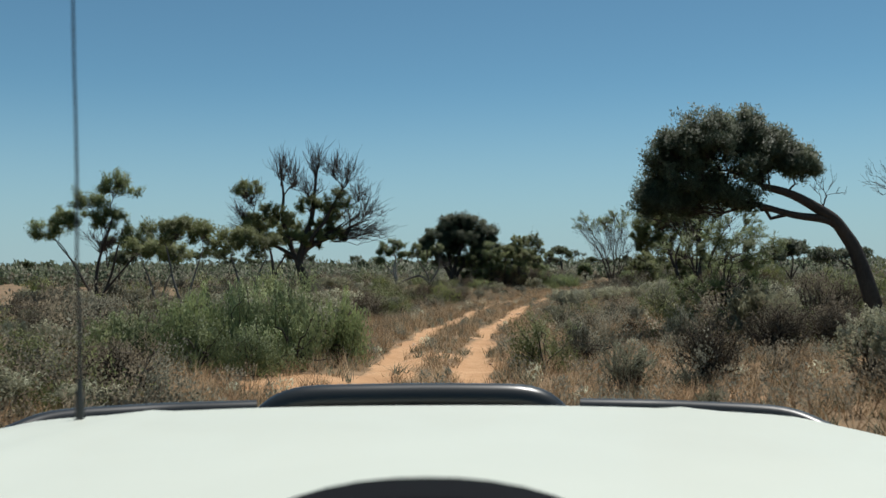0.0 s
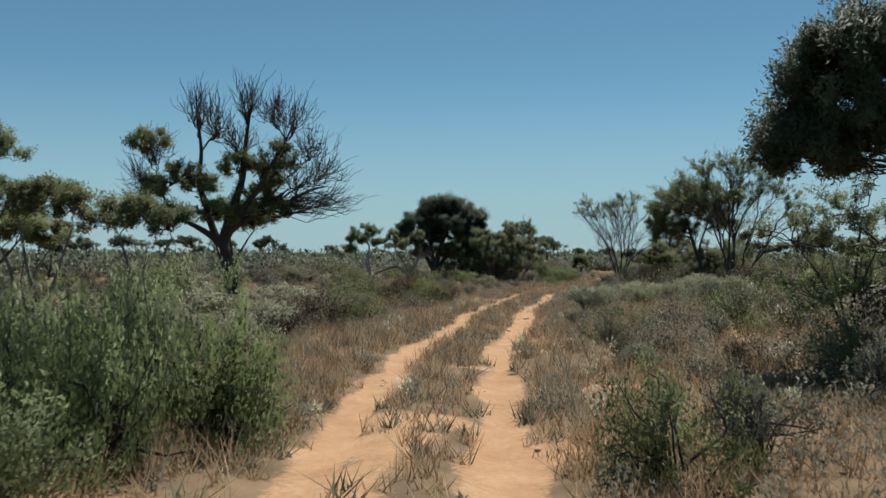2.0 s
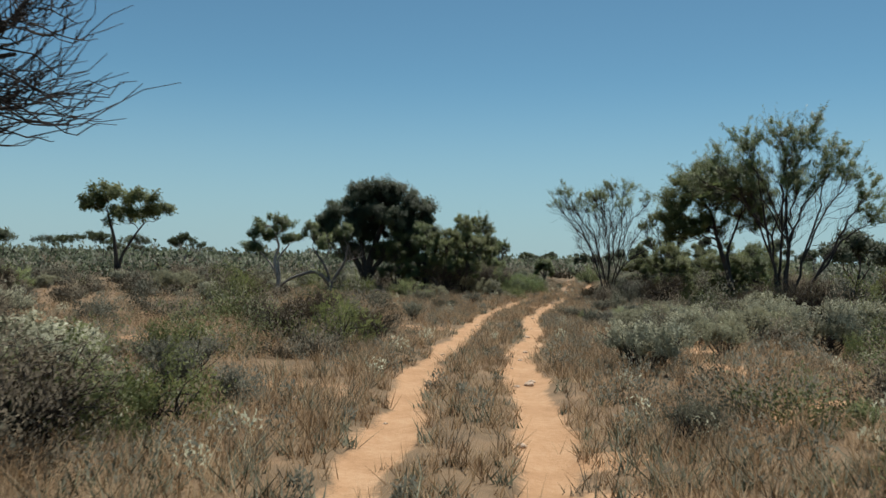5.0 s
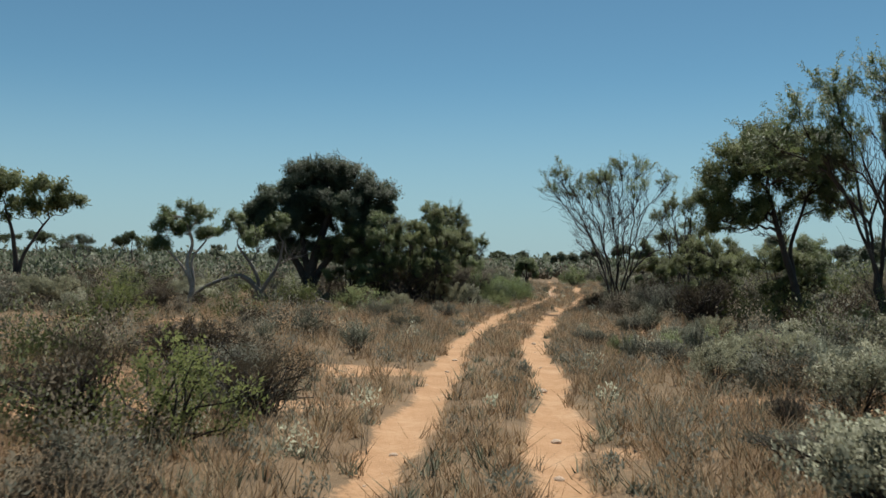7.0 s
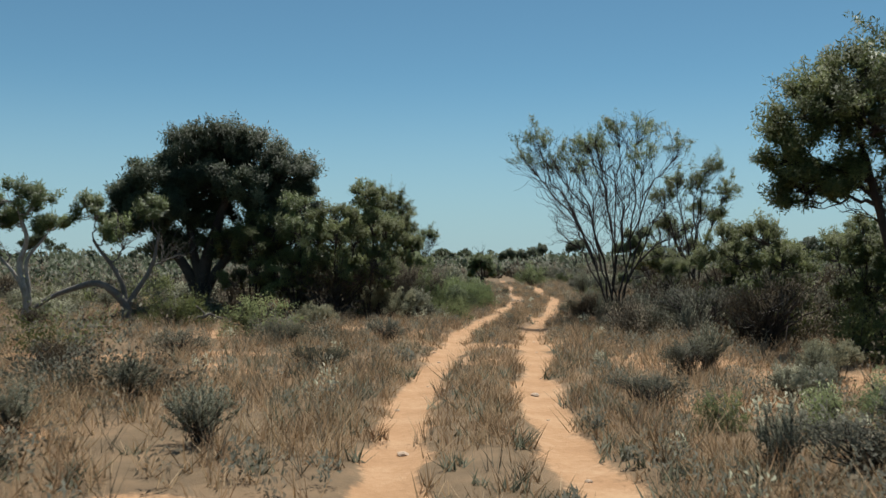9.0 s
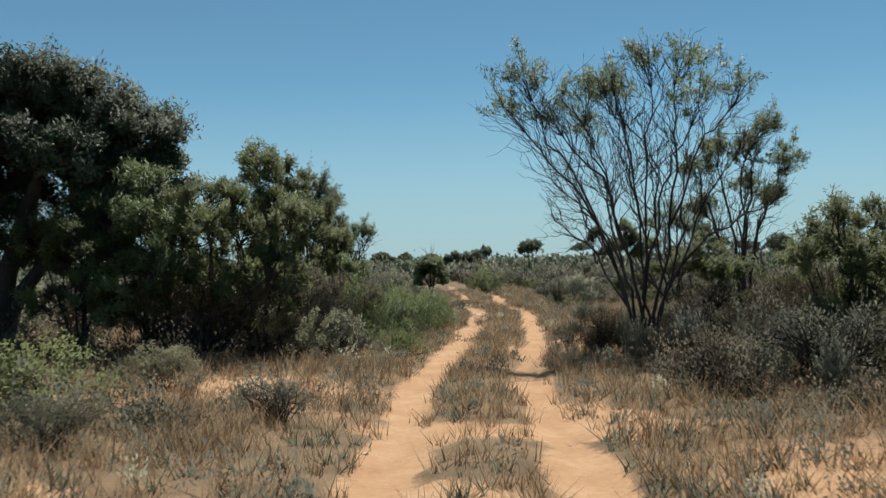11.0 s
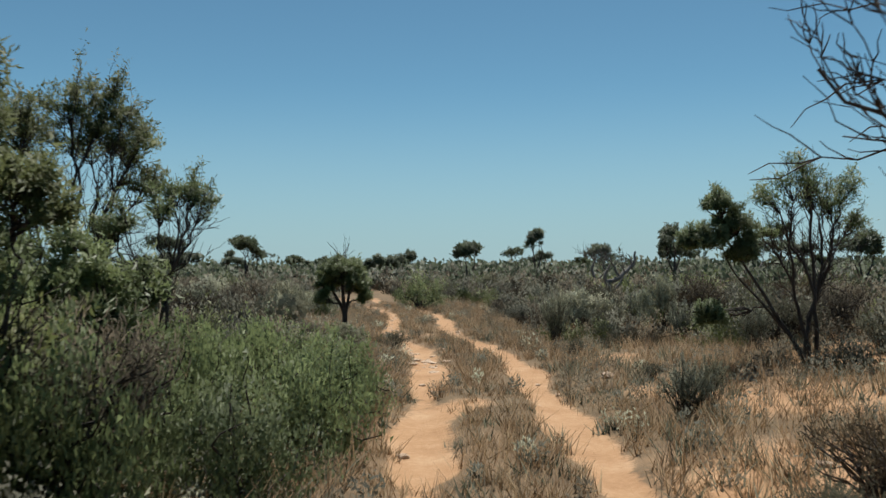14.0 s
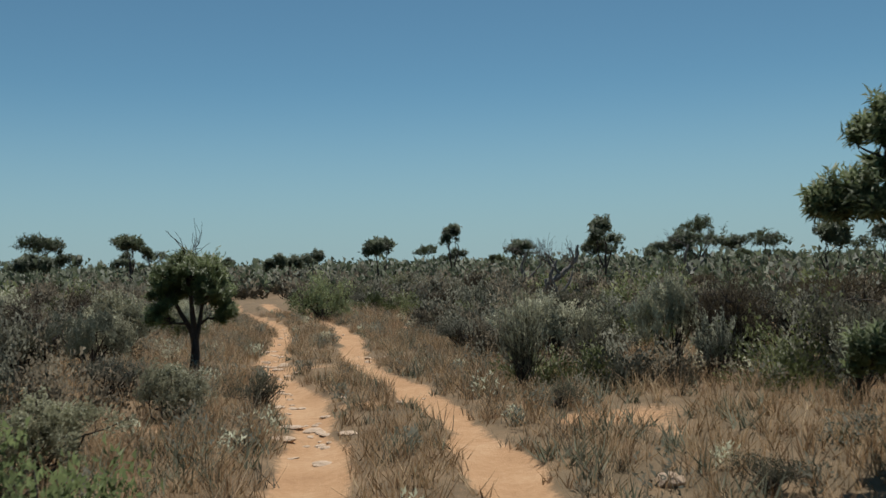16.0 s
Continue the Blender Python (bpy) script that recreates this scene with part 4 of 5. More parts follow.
def shrub(kind, x, y, wide, tall, label="", name="", group=""):
    """A shrub of that half width and height."""
    variants, usual = SHRUBS[kind]
    k = int(rng.integers(0, len(variants)))
    name = name or {"lush": "green_bush", "silver": "saltbush", "grey": "grey_shrub", "olive": "olive_bush", "lime": "pale_bush", "twiggy": "twiggy_shrub", "sprig": "sage_shrub", "brush": "dry_brush"}[kind]
    root = tagged(new(name), label or usual, "shrub", group or "shrubs of the scrub")
    root.matrix_world = pose(x, y, on_ground(x, y) - 0.02, 0, 0, rng.uniform(0, 360)) @ Matrix.Diagonal((wide, wide * rng.uniform(0.85, 1.15), tall, 1))
    tagged(part("woody_base", variants[k][0], root), kind="stuff")
    tagged(part("foliage", variants[k][1], root), kind="stuff")
    return root


for kind, x, y, wide, tall in (
        ("silver", -4.3, 20.3, 0.85, 0.95), ("silver", -3.5, 21.9, 0.72, 0.80), ("silver", -4.4, 22.7, 0.75, 0.85), ("silver", -5.4, 21.6, 0.80, 0.95), ("silver", -3.1, 23.1, 0.55, 0.62), ("lime", -4.7, 24.0, 0.85, 1.45),
        ("silver", 4.5, 35.2, 0.64, 0.80), ("silver", 5.1, 35.9, 0.5, 0.62), ("silver", 6.8, 39.6, 0.6, 0.62), ("silver", 7.6, 41.1, 0.62, 0.66), ("silver", 8.9, 40.3, 0.66, 0.72), ("silver", 9.8, 42.1, 0.6, 0.66), ("silver", 6.4, 42.3, 0.5, 0.5), ("silver", 8.4, 44.2, 0.55, 0.6),
        ("lime", 7.4, 46.2, 0.42, 0.5), ("lime", 8.3, 46.7, 0.45, 0.55), ("silver", 7.9, 47.8, 0.4, 0.48), ("lime", 6.6, 46.9, 0.3, 0.42), ("silver", 12.6, 58.0, 0.5, 0.6), ("silver", 11.4, 58.2, 0.42, 0.55), ("silver", 5.75, 64.0, 0.36, 0.48), ("twiggy", 8.6, 21.9, 1.1, 1.5), ("olive", 9.6, 22.8, 1.1, 1.5), ("twiggy", 10.5, 20.6, 1.1, 1.5), ("olive", 11.2, 22.4, 1.2, 1.8), ("grey", 8.0, 24.4, 1.0, 1.3),
        ("twiggy", 11.0, 54.0, 1.1, 1.4), ("olive", 12.3, 56.0, 1.1, 1.5), ("grey", 13.5, 57.5, 1.2, 1.5), ("twiggy", 15.0, 52.0, 1.2, 1.6), ("olive", 16.0, 54.5, 1.2, 1.6), ("grey", 14.9, 49.4, 1.0, 1.4), ("twiggy", 15.6, 47.4, 1.1, 1.5),
        ("grey", 11.2, 56.8, 1.0, 1.3), ("twiggy", 12.9, 46.9, 1.0, 1.3), ("olive", 17.0, 50.2, 1.2, 1.6), ("twiggy", 15.0, 58.6, 1.2, 1.5), ("grey", 16.2, 60.4, 1.2, 1.6), ("twiggy", 14.6, 61.9, 1.0, 1.5), ("olive", 12.3, 48.4, 0.9, 1.1),
        ("olive", 1.55, 15.0, 0.62, 0.92), ("grey", 2.3, 15.6, 0.5, 0.8), ("silver", 6.3, 18.9, 0.75, 1.0), ("silver", 5.6, 12.5, 0.55, 0.85), ("silver", 6.4, 13.2, 0.6, 0.9), ("silver", 8.2, 22.8, 0.85, 0.95), ("sprig", 2.35, 12.2, 0.42, 0.62), ("silver", -6.8, 16.6, 0.45, 0.6), ("silver", -7.6, 17.6, 0.5, 0.7),
        ("silver", 8.6, 37.5, 0.7, 0.82), ("silver", 9.7, 38.0, 0.7, 0.8), ("silver", 8.2, 39.5, 0.74, 0.74),
        ("lime", -4.2, 25.9, 1.01, 1.70), ("lime", -4.9, 25.2, 0.85, 1.48), ("silver", -3.9, 24.1, 0.95, 0.90), ("silver", -3.0, 26.1, 0.64, 0.64), ("silver", -4.4, 33.1, 1.38, 0.85), ("silver", -3.1, 32.5, 0.74, 0.64),
        ("olive", -2.2, 29.7, 0.95, 0.90), ("olive", -1.5, 30.2, 0.74, 0.80), ("olive", -0.1, 38.7, 0.80, 0.90), ("twiggy", -0.9, 39.2, 0.85, 0.85), ("twiggy", 0.6, 40.2, 0.64, 0.74),
        ("lime", 2.2, 58.2, 0.92, 0.85), ("silver", 3.4, 59.4, 0.5, 0.5), ("lime", 7.2, 63.5, 0.66, 0.7), ("silver", -4.8, 54.2, 0.5, 0.66), ("silver", -6.8, 59.9, 1.0, 1.0), ("olive", -4.7, 60.6, 1.2, 1.35),
        ("grey", 12.9, 62.7, 0.64, 0.74), ("twiggy", 13.2, 61.5, 0.95, 1.17), ("twiggy", 12.3, 60.4, 0.64, 0.95), ("grey", 12.0, 59.3, 0.53, 0.64), ("twiggy", 14.0, 60.3, 0.95, 1.27), ("grey", 10.4, 59.7, 0.53, 0.74),
        ("twiggy", 10.2, 61.7, 0.48, 0.74), ("grey", 10.7, 64.0, 0.37, 0.59), ("olive", 15.5, 62.1, 1.17, 1.48), ("olive", 16.6, 64.3, 1.08, 1.40),
        ("silver", 5.3, 62.5, 0.74, 0.80), ("silver", 6.1, 62.9, 0.64, 0.74), ("twiggy", 4.0, 62.3, 1.06, 1.48), ("twiggy", 5.7, 63.5, 1.06, 1.59), ("olive", 4.0, 63.5, 1.06, 1.59), ("olive", 6.1, 66.9, 1.15, 1.61), ("twiggy", 6.8, 66.6, 0.91, 1.48),
        ("twiggy", 12.0, 50.2, 0.95, 0.85), ("olive", 11.3, 51.5, 0.95, 0.95), ("twiggy", 13.2, 50.9, 1.06, 1.06), ("olive", 12.6, 52.5, 0.95, 1.17), ("silver", 10.2, 46.8, 0.64, 0.64), ("grey", 8.1, 50.8, 0.53, 0.58),
        ("silver", 7.6, 43.3, 0.64, 0.64), ("grey", 6.7, 44.9, 0.53, 0.53), ("grey", 8.6, 45.5, 0.64, 0.58), ("grey", 6.5, 48.4, 0.48, 0.48), ("grey", 5.0, 37.1, 0.53, 0.48),
        ("grey", 2.7, 55.7, 0.42, 0.53), ("grey", 4.7, 57.0, 0.42, 0.53), ("grey", 1.0, 54.1, 0.53, 0.48), ("twiggy", -0.5, 51.9, 0.64, 0.53), ("grey", 3.1, 52.3, 0.48, 0.48),
        ("silver", 10.7, 81.4, 0.52, 1.0), ("grey", 9.7, 81.2, 0.45, 0.95), ("twiggy", 8.6, 82.4, 0.9, 1.3), ("silver", 9.3, 83.4, 0.7, 1.1), ("silver", 11.2, 84.2, 0.6, 1.0),
        ("sprig", 15.6, 77.3, 0.36, 1.05), ("sprig", 16.2, 78.6, 0.3, 0.8), ("grey", 17.1, 78.0, 0.36, 0.9), ("silver", 18.4, 77.9, 0.5, 1.1), ("brush", 18.9, 77.2, 0.6, 1.2), ("sprig", 17.9, 76.4, 0.4, 0.8), ("grey", 19.8, 76.2, 0.6, 1.1), ("sprig", 18.0, 74.2, 0.4, 0.85),
        ("sprig", 12.9, 68.6, 0.34, 0.62), ("sprig", 13.6, 69.2, 0.3, 0.5), ("sprig", 9.6, 48.1, 0.4, 0.62), ("sprig", 10.2, 48.9, 0.35, 0.6), ("sprig", 8.9, 49.1, 0.35, 0.5), ("sprig", 10.9, 54.6, 0.35, 0.7), ("sprig", 10.4, 55.8, 0.3, 0.7), ("brush", 9.9, 57.4, 0.5, 0.7),
        ("sprig", 4.6, 18.2, 0.4, 0.7), ("brush", 3.6, 12.8, 0.45, 0.8), ("brush", 6.0, 17.0, 0.6, 0.9), ("brush", 7.6, 18.6, 0.6, 0.9), ("sprig", 11.3, 58.9, 0.35, 0.7), ("brush", -2.4, 29.4, 0.7, 0.8), ("brush", -2.9, 26.8, 0.6, 0.7), ("grey", -1.9, 33.8, 0.6, 0.7), ("olive", -2.5, 36.0, 0.8, 0.8), ("brush", -0.6, 43.6, 0.8, 0.7),
        ("silver", 3.4, 63.9, 0.45, 0.6), ("silver", 4.1, 63.3, 0.4, 0.5), ("silver", 4.8, 63.9, 0.5, 0.7), ("silver", 5.6, 63.3, 0.3, 0.42), ("grey", 6.2, 63.9, 0.4, 0.6), ("sprig", 6.5, 63.3, 0.3, 0.5),
        ("sprig", 10.4, 60.4, 0.32, 0.62), ("sprig", 10.8, 61.8, 0.35, 0.7), ("sprig", 11.0, 60.0, 0.36, 0.72), ("sprig", 11.7, 61.2, 0.35, 0.75), ("sprig", 12.3, 60.7, 0.4, 0.8), ("grey", 11.5, 62.6, 0.5, 0.8), ("brush", 12.6, 62.2, 0.6, 1.1), ("brush", 12.0, 61.9, 0.5, 0.9), ("sprig", 13.1, 64.2, 0.4, 0.7), ("grey", 13.4, 65.2, 0.45, 0.7),
        ("silver", 9.7, 49.9, 0.4, 0.5), ("silver", 10.6, 48.6, 0.42, 0.5), ("silver", 11.4, 47.4, 0.45, 0.55), ("sprig", 8.6, 51.3, 0.4, 0.62), ("sprig", 7.3, 45.2, 0.36, 0.6), ("sprig", 8.3, 45.2, 0.36, 0.6), ("sprig", 6.2, 45.2, 0.3, 0.5),
        ("sprig", 0.9, 49.3, 0.34, 0.5), ("sprig", 1.8, 47.0, 0.36, 0.52), ("sprig", 0.2, 47.4, 0.3, 0.45), ("sprig", 3.1, 25.0, 0.36, 0.55), ("sprig", 5.2, 25.8, 0.34, 0.5), ("grey", 3.3, 29.8, 0.36, 0.5), ("silver", 6.6, 37.2, 0.5, 0.6), ("sprig", 10.1, 57.0, 0.36, 0.62), ("sprig", 11.1, 56.8, 0.36, 0.62),
        ("silver", -3.2, 23.5, 0.42, 0.5), ("silver", -3.8, 23.4, 0.45, 0.6), ("grey", 10.8, 79.1, 0.50, 0.6), ("grey", 12.3, 77.7, 0.35, 0.49), ("silver", 6.3, 79.8, 0.98, 0.84), ("twiggy", 10.1, 82.8, 0.96, 1.23),
        ("lime", 18.7, 96.1, 1.14, 1.72), ("grey", 19.3, 75.3, 0.96, 1.17), ("grey", 20.6, 77.7, 0.83, 1.18), ("twiggy", 22.0, 76.8, 1.11, 1.25), ("grey", 21.4, 72.5, 0.68, 0.81), ("silver", 17.4, 79.6, 0.70, 0.91), ("grey", 18.3, 80.8, 0.71, 1.13),
        ("twiggy", 23.7, 79.4, 1.26, 1.40), ("olive", 20.4, 71.2, 1.06, 1.19), ("grey", 14.2, 66.6, 0.34, 0.46), ("grey", 15.4, 67.5, 0.35, 0.47)):
    more = 1.3 if kind == "silver" else 1.15
    shrub(kind, x, y, wide * more, tall * more)

for x, y, tall in ((6.9, 66.2, 1.3), (6.3, 67.6, 1.5), (7.2, 69.3, 1.35), (-2.5, 15.6, 1.45), (-3.4, 16.2, 1.5), (-4.4, 16.6, 1.4), (-1.9, 16.7, 1.35), (-2.8, 17.4, 1.55), (-3.9, 15.2, 1.05), (-5.2, 15.9, 1.0), (-2.9, 14.6, 0.85), (-4.8, 17.6, 1.2), (-5.9, 16.8, 0.9),
                   (8.0, 66.6, 0.9), (8.7, 68.0, 1.0), (9.3, 69.6, 0.95), (8.1, 69.3, 1.05), (9.6, 71.2, 0.9), (8.7, 71.0, 1.0), (9.1, 72.6, 0.95), (8.0, 71.6, 1.0), (7.4, 67.8, 0.95)):
    shrub("lush", x, y, 0.82, tall * (1.15 if y < 20 else 1.25))

# scrub on both sides
taken = [(o.matrix_world.translation.x, o.matrix_world.translation.y) for o in scene.objects if o.parent is None and "category" in o and o["category"] in ("shrub", "tree")]
made = 0
while made < 430:
    y = rng.uniform(9, 112)
    side = rng.choice([-1, 1])
    d = 2.0 + rng.gamma(1.7, 5.0)
    if d > 30:
        continue
    x = float(spline(np.array([y]), WAY)[0]) + side * d
    size = rng.uniform(0.4, 1.2) * min(1.0, 0.55 + d / 14)
    if min((x - a) ** 2 + (y - b) ** 2 for a, b in taken) < (0.5 + size) ** 2 or d < size + 1.5 or rng.uniform(0, 1) < open_mask(np.array([x]), np.array([y]))[0] * 1.3:
        continue
    kind = str(rng.choice(["grey", "twiggy", "silver", "olive", "lime", "sprig", "brush"], p=[0.25, 0.10, 0.20, 0.10, 0.03, 0.17, 0.15]))
    slim = 0.62 if kind in ("sprig", "brush") else 1.0
    shrub(kind, x, y, size * slim, size * rng.uniform(0.8, 1.25))
    taken.append((x, y))
    made += 1


# ---- scrub, grass and herbs that nobody could count ----
def near_path(x, y):
    """How far a place lies from the driven way."""
    yy = np.clip(y, 0, 67)
    return np.hypot(x - spline(yy, WAY), y - yy)


def scrub_mesh(name, x, y, size, tall, sprays, coarse, leaf, label, slim, plumes=16):
    """Bushes of upright leafy plumes that fan out from their feet."""
    n = len(x)
    tip = ball_points(n * plumes, 0.75).reshape(n, plumes, 3) * (1.0, 1.0, 0.55)
    tip[..., 2] = 0.45 + tip[..., 2] * 0.9 - 0.30 * (tip[..., 0] ** 2 + tip[..., 1] ** 2)
    tip = np.maximum(tip, (-9, -9, 0.16)) * rng.uniform(0.75, 1.2, (n, plumes, 1))
    pick = rng.integers(0, plumes, (n, sprays))
    tip = tip[np.arange(n)[:, None], pick]
    s = rng.uniform(0.12, 1.0, (n, sprays, 1)) ** 0.6
    C = tip * s * (np.concatenate([0.45 + 0.55 * s, 0.45 + 0.55 * s, np.ones_like(s)], -1)) + rng.normal(0, 0.085, (n, sprays, 3)) * (0.5 + s)
    scale = size[:, None, None] * (1.0, 1.0, tall * 1.15)
    C = C * scale + np.stack([x, y, np.full(n, 0.08)], -1)[:, None]
    C[..., 2] = np.maximum(C[..., 2], 0.05)
    way = tip * (0.6, 0.6, 1.0) + (0, 0, 0.3)
    way /= np.linalg.norm(way, axis=-1, keepdims=True)
    big = np.repeat(coarse * (0.8 + 0.5 * size), sprays)
    heart = np.repeat(np.stack([x, y, size * 0.2], -1), sprays, axis=0)
    me = leafage(name, C.reshape(-1, 3), heart, big * 1.3, slim * big, leaf, 0.0, 1.0, lift=0.05, along=way.reshape(-1, 3))
    return tagged(new(name, me), label, "scrub", kind="stuff")


def near_scrub(name, count, leaf, label, wide, tall, sprays, band, coarse):
    """Knee-high to waist-high bushes on both sides of the track, at distances from it within band."""
    y = rng.uniform(8, 122, count)
    d = (2.3 + rng.gamma(1.35, 7.5, count)) * rng.choice([-1, 1], count)
    x = spline(y, WAY) + d * 1.03
    keep = rng.uniform(0, 1, count) < np.clip(0.62 + 1.1 * soft_noise(x, y, 4.0, 12.5), 0.08, 1) * (1 - 0.85 * bare_mask(x, y)) * (1 - 0.95 * open_mask(x, y))
    keep &= (np.abs(d) > band[0]) & (np.abs(d) < band[1])
    x, y, d = x[keep], y[keep], np.abs(d[keep])
    size = rng.uniform(wide[0], wide[1], len(x)) * np.clip(0.5 + d / 11, 0.55, 1.0)
    far = near_path(x, y)
    return scrub_mesh(name, x, y, size, tall, sprays, coarse + 0.0016 * far, leaf, label, 0.27, 18)


def far_scrub(name, count, leaf, label, wide, tall):
    """Scrub that spreads to the horizon."""
    r = 40 + 320 * rng.uniform(0, 1, count) ** 1.3
    ang = rng.uniform(-0.95, 0.95, count)
    x, y = 8 + r * np.sin(ang), 45 + r * np.cos(ang) * 1.25
    keep = (np.abs(off_track(x, np.clip(y, -39, 149))) > 16) | (y > 118)
    x, y = x[keep], y[keep]
    size = rng.uniform(wide[0], wide[1], len(x)) * (1 + r[keep] / 260)
    return scrub_mesh(name, x, y, size, tall, 56, np.clip(0.09 + 0.0018 * near_path(x, y), 0.1, 0.55), leaf, label, 0.4, 10)


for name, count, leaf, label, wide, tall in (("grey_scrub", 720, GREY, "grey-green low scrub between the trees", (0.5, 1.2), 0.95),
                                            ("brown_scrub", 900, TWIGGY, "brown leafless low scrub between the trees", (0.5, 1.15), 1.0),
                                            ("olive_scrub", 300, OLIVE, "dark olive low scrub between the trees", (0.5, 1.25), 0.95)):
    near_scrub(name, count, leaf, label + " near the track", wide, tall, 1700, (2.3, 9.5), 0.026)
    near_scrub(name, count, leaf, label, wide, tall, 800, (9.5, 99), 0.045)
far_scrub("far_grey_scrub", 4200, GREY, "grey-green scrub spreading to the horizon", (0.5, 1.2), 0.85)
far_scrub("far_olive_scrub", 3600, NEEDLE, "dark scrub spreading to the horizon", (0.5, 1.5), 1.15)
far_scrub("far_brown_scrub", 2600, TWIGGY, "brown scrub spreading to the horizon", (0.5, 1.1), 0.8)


def herbs(name, count, sprays, leaf, label, tall, rows, on_strip=0.4):
    """Knee-high leafy plants between the grass."""
    y = rng.uniform(4, 104, count)
    d = rng.laplace(0, rows, count)
    x = spline(y, WAY) + d
    cover = (1 - np.clip(rut_mask(x, y) * 2.0, 0, 1)) * (1 - 0.6 * bare_mask(x, y)) * np.clip(0.6 + 1.2 * soft_noise(x, y, 2.6, 7.7), 0.05, 1)
    keep = rng.uniform(0, 1, count) < cover * np.where(np.abs(d) < RUT, on_strip, 1.0)
    x, y, d = x[keep], y[keep], d[keep]
    n = len(x)
    size = tall * rng.uniform(0.5, 1.25, n) * np.where(np.abs(d) < 1.2, 0.6, 1.0)
    C = ball_points(n * sprays, 0.3).reshape(n, sprays, 3) * (size[:, None, None] * (0.5, 0.5, 0.45))
    C = C + np.stack([x, y, ground_height(x, y) + size * 0.48], -1)[:, None]
    C = C.reshape(-1, 3)
    return tagged(new(name, leafage(name, C, np.repeat(np.stack([x, y, np.zeros(n)], -1), sprays, axis=0), 0.055, 0.010, leaf, 1.2)), label, "herbs", kind="stuff")


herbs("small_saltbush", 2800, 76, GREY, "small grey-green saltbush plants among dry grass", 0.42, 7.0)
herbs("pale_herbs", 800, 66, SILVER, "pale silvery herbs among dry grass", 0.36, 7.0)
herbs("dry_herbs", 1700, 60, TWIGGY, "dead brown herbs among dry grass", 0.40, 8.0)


def tufts(name, count, blades, tall, lean, thick, leaf, label, rows, on_strip=0.35, clear=0.5):
    """Tufts of narrow blades along the track; rows: how far to the sides they reach."""
    y = rng.uniform(3, 100, count)
    d = rng.laplace(0, rows, count)
    x = spline(y, WAY) + d
    cover = (1 - np.clip(rut_mask(x, y) * 1.6, 0, 1)) * (1 - 0.8 * bare_mask(x, y))
    clumped = np.clip(0.75 + 0.9 * soft_noise(x, y, 1.9, 4.4), 0.15, 1)
    strip = np.where(np.abs(d) < RUT, on_strip, 1.0)
    keep = rng.uniform(0, 1, count) < cover * clumped * strip
    x, y, d = x[keep], y[keep], d[keep]
    n = len(x)
    h = tall * rng.uniform(0.55, 1.4, n) * np.where(np.abs(d) < 1.3, 0.7, 1.0)
    base = np.stack([x, y, ground_height(x, y) - 0.01], -1)[:, None] + rng.normal(0, 0.05, (n, blades, 3)) * (1, 1, 0)
    out = rng.normal(0, lean, (n, blades, 3))
    out[..., 2] = 1
    tip = base + out * (h[:, None] * rng.uniform(0.5, 1.15, (n, blades)))[..., None]
    sidew = rng.normal(0, 1, (n, blades, 3)) * (1, 1, 0)
    sidew *= thick / (np.linalg.norm(sidew, axis=-1, keepdims=True) + 1e-6)
    flip = np.where(np.cross(sidew, tip - base)[..., 1:2] > 0, -1.0, 1.0)
    sidew = sidew * flip
    V = np.stack([base - sidew, base + sidew, tip], 2).reshape(-1, 3)
    N = np.cross(sidew, tip - base)
    N /= np.linalg.norm(N, axis=-1, keepdims=True) + 1e-9
    N = N * 0.6 + np.array((0, 0, 0.55)) + rng.normal(0, 0.25, N.shape)
    N /= np.linalg.norm(N, axis=-1, keepdims=True)
    me = mesh_of(name, V, np.arange(len(V)).reshape(-1, 3), leaf, np.repeat(N.reshape(-1, 3), 3, axis=0))
    return tagged(new(name, me), label, "grass", kind="stuff")


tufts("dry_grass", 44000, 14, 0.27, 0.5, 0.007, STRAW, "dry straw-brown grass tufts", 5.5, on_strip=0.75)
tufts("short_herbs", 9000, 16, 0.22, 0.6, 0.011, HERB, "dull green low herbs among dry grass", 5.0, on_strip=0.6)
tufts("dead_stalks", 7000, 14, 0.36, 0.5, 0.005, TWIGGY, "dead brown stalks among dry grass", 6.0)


# ---- dead wood and stones ----
def stump(name, x, y, label, prongs, r0):
    root = tagged(new(name), label, "dead wood")
    root.matrix_world = pose(x, y, on_ground(x, y) - 0.03)
    for k, (way, size) in enumerate(prongs):
        P = np.concatenate([wander(way[i], way[i + 1], 5, 0.4)[(0 if i == 0 else 1):] for i in range(len(way) - 1)])
        part("trunk" if k == 0 else "branch", smooth(mesh_of("dead_limb", *tube(P, np.linspace(r0 * size, r0 * size * 0.3, len(P)), 7), GREYBARK)), root)
    return root


stump("dead_stump", 15.9, 49.0, "bleached dead stump with two short forked prongs",
      [([(0, 0, 0), (-0.3, 0, 0.45), (-0.6, 0, 0.95)], 1.0), ([(-0.3, 0, 0.42), (-0.1, 0, 0.9)], 0.5), ([(-0.45, 0, 0.7), (-0.75, 0, 0.85)], 0.4)], 0.10)
stump("dead_log", 27.4, 97.2, "dark dead leaning trunk with a pale forked arm in scrub",
      [([(0, 0, 0), (0.3, 0, 0.9), (1.0, 0, 1.15), (1.6, 0, 1.6), (1.7, 0, 2.2)], 1.0), ([(0.9, 0, 1.1), (0.5, 0, 1.7), (0.2, 0, 1.9)], 0.4), ([(1.55, 0, 1.55), (1.3, 0, 2.1)], 0.35)], 0.15)
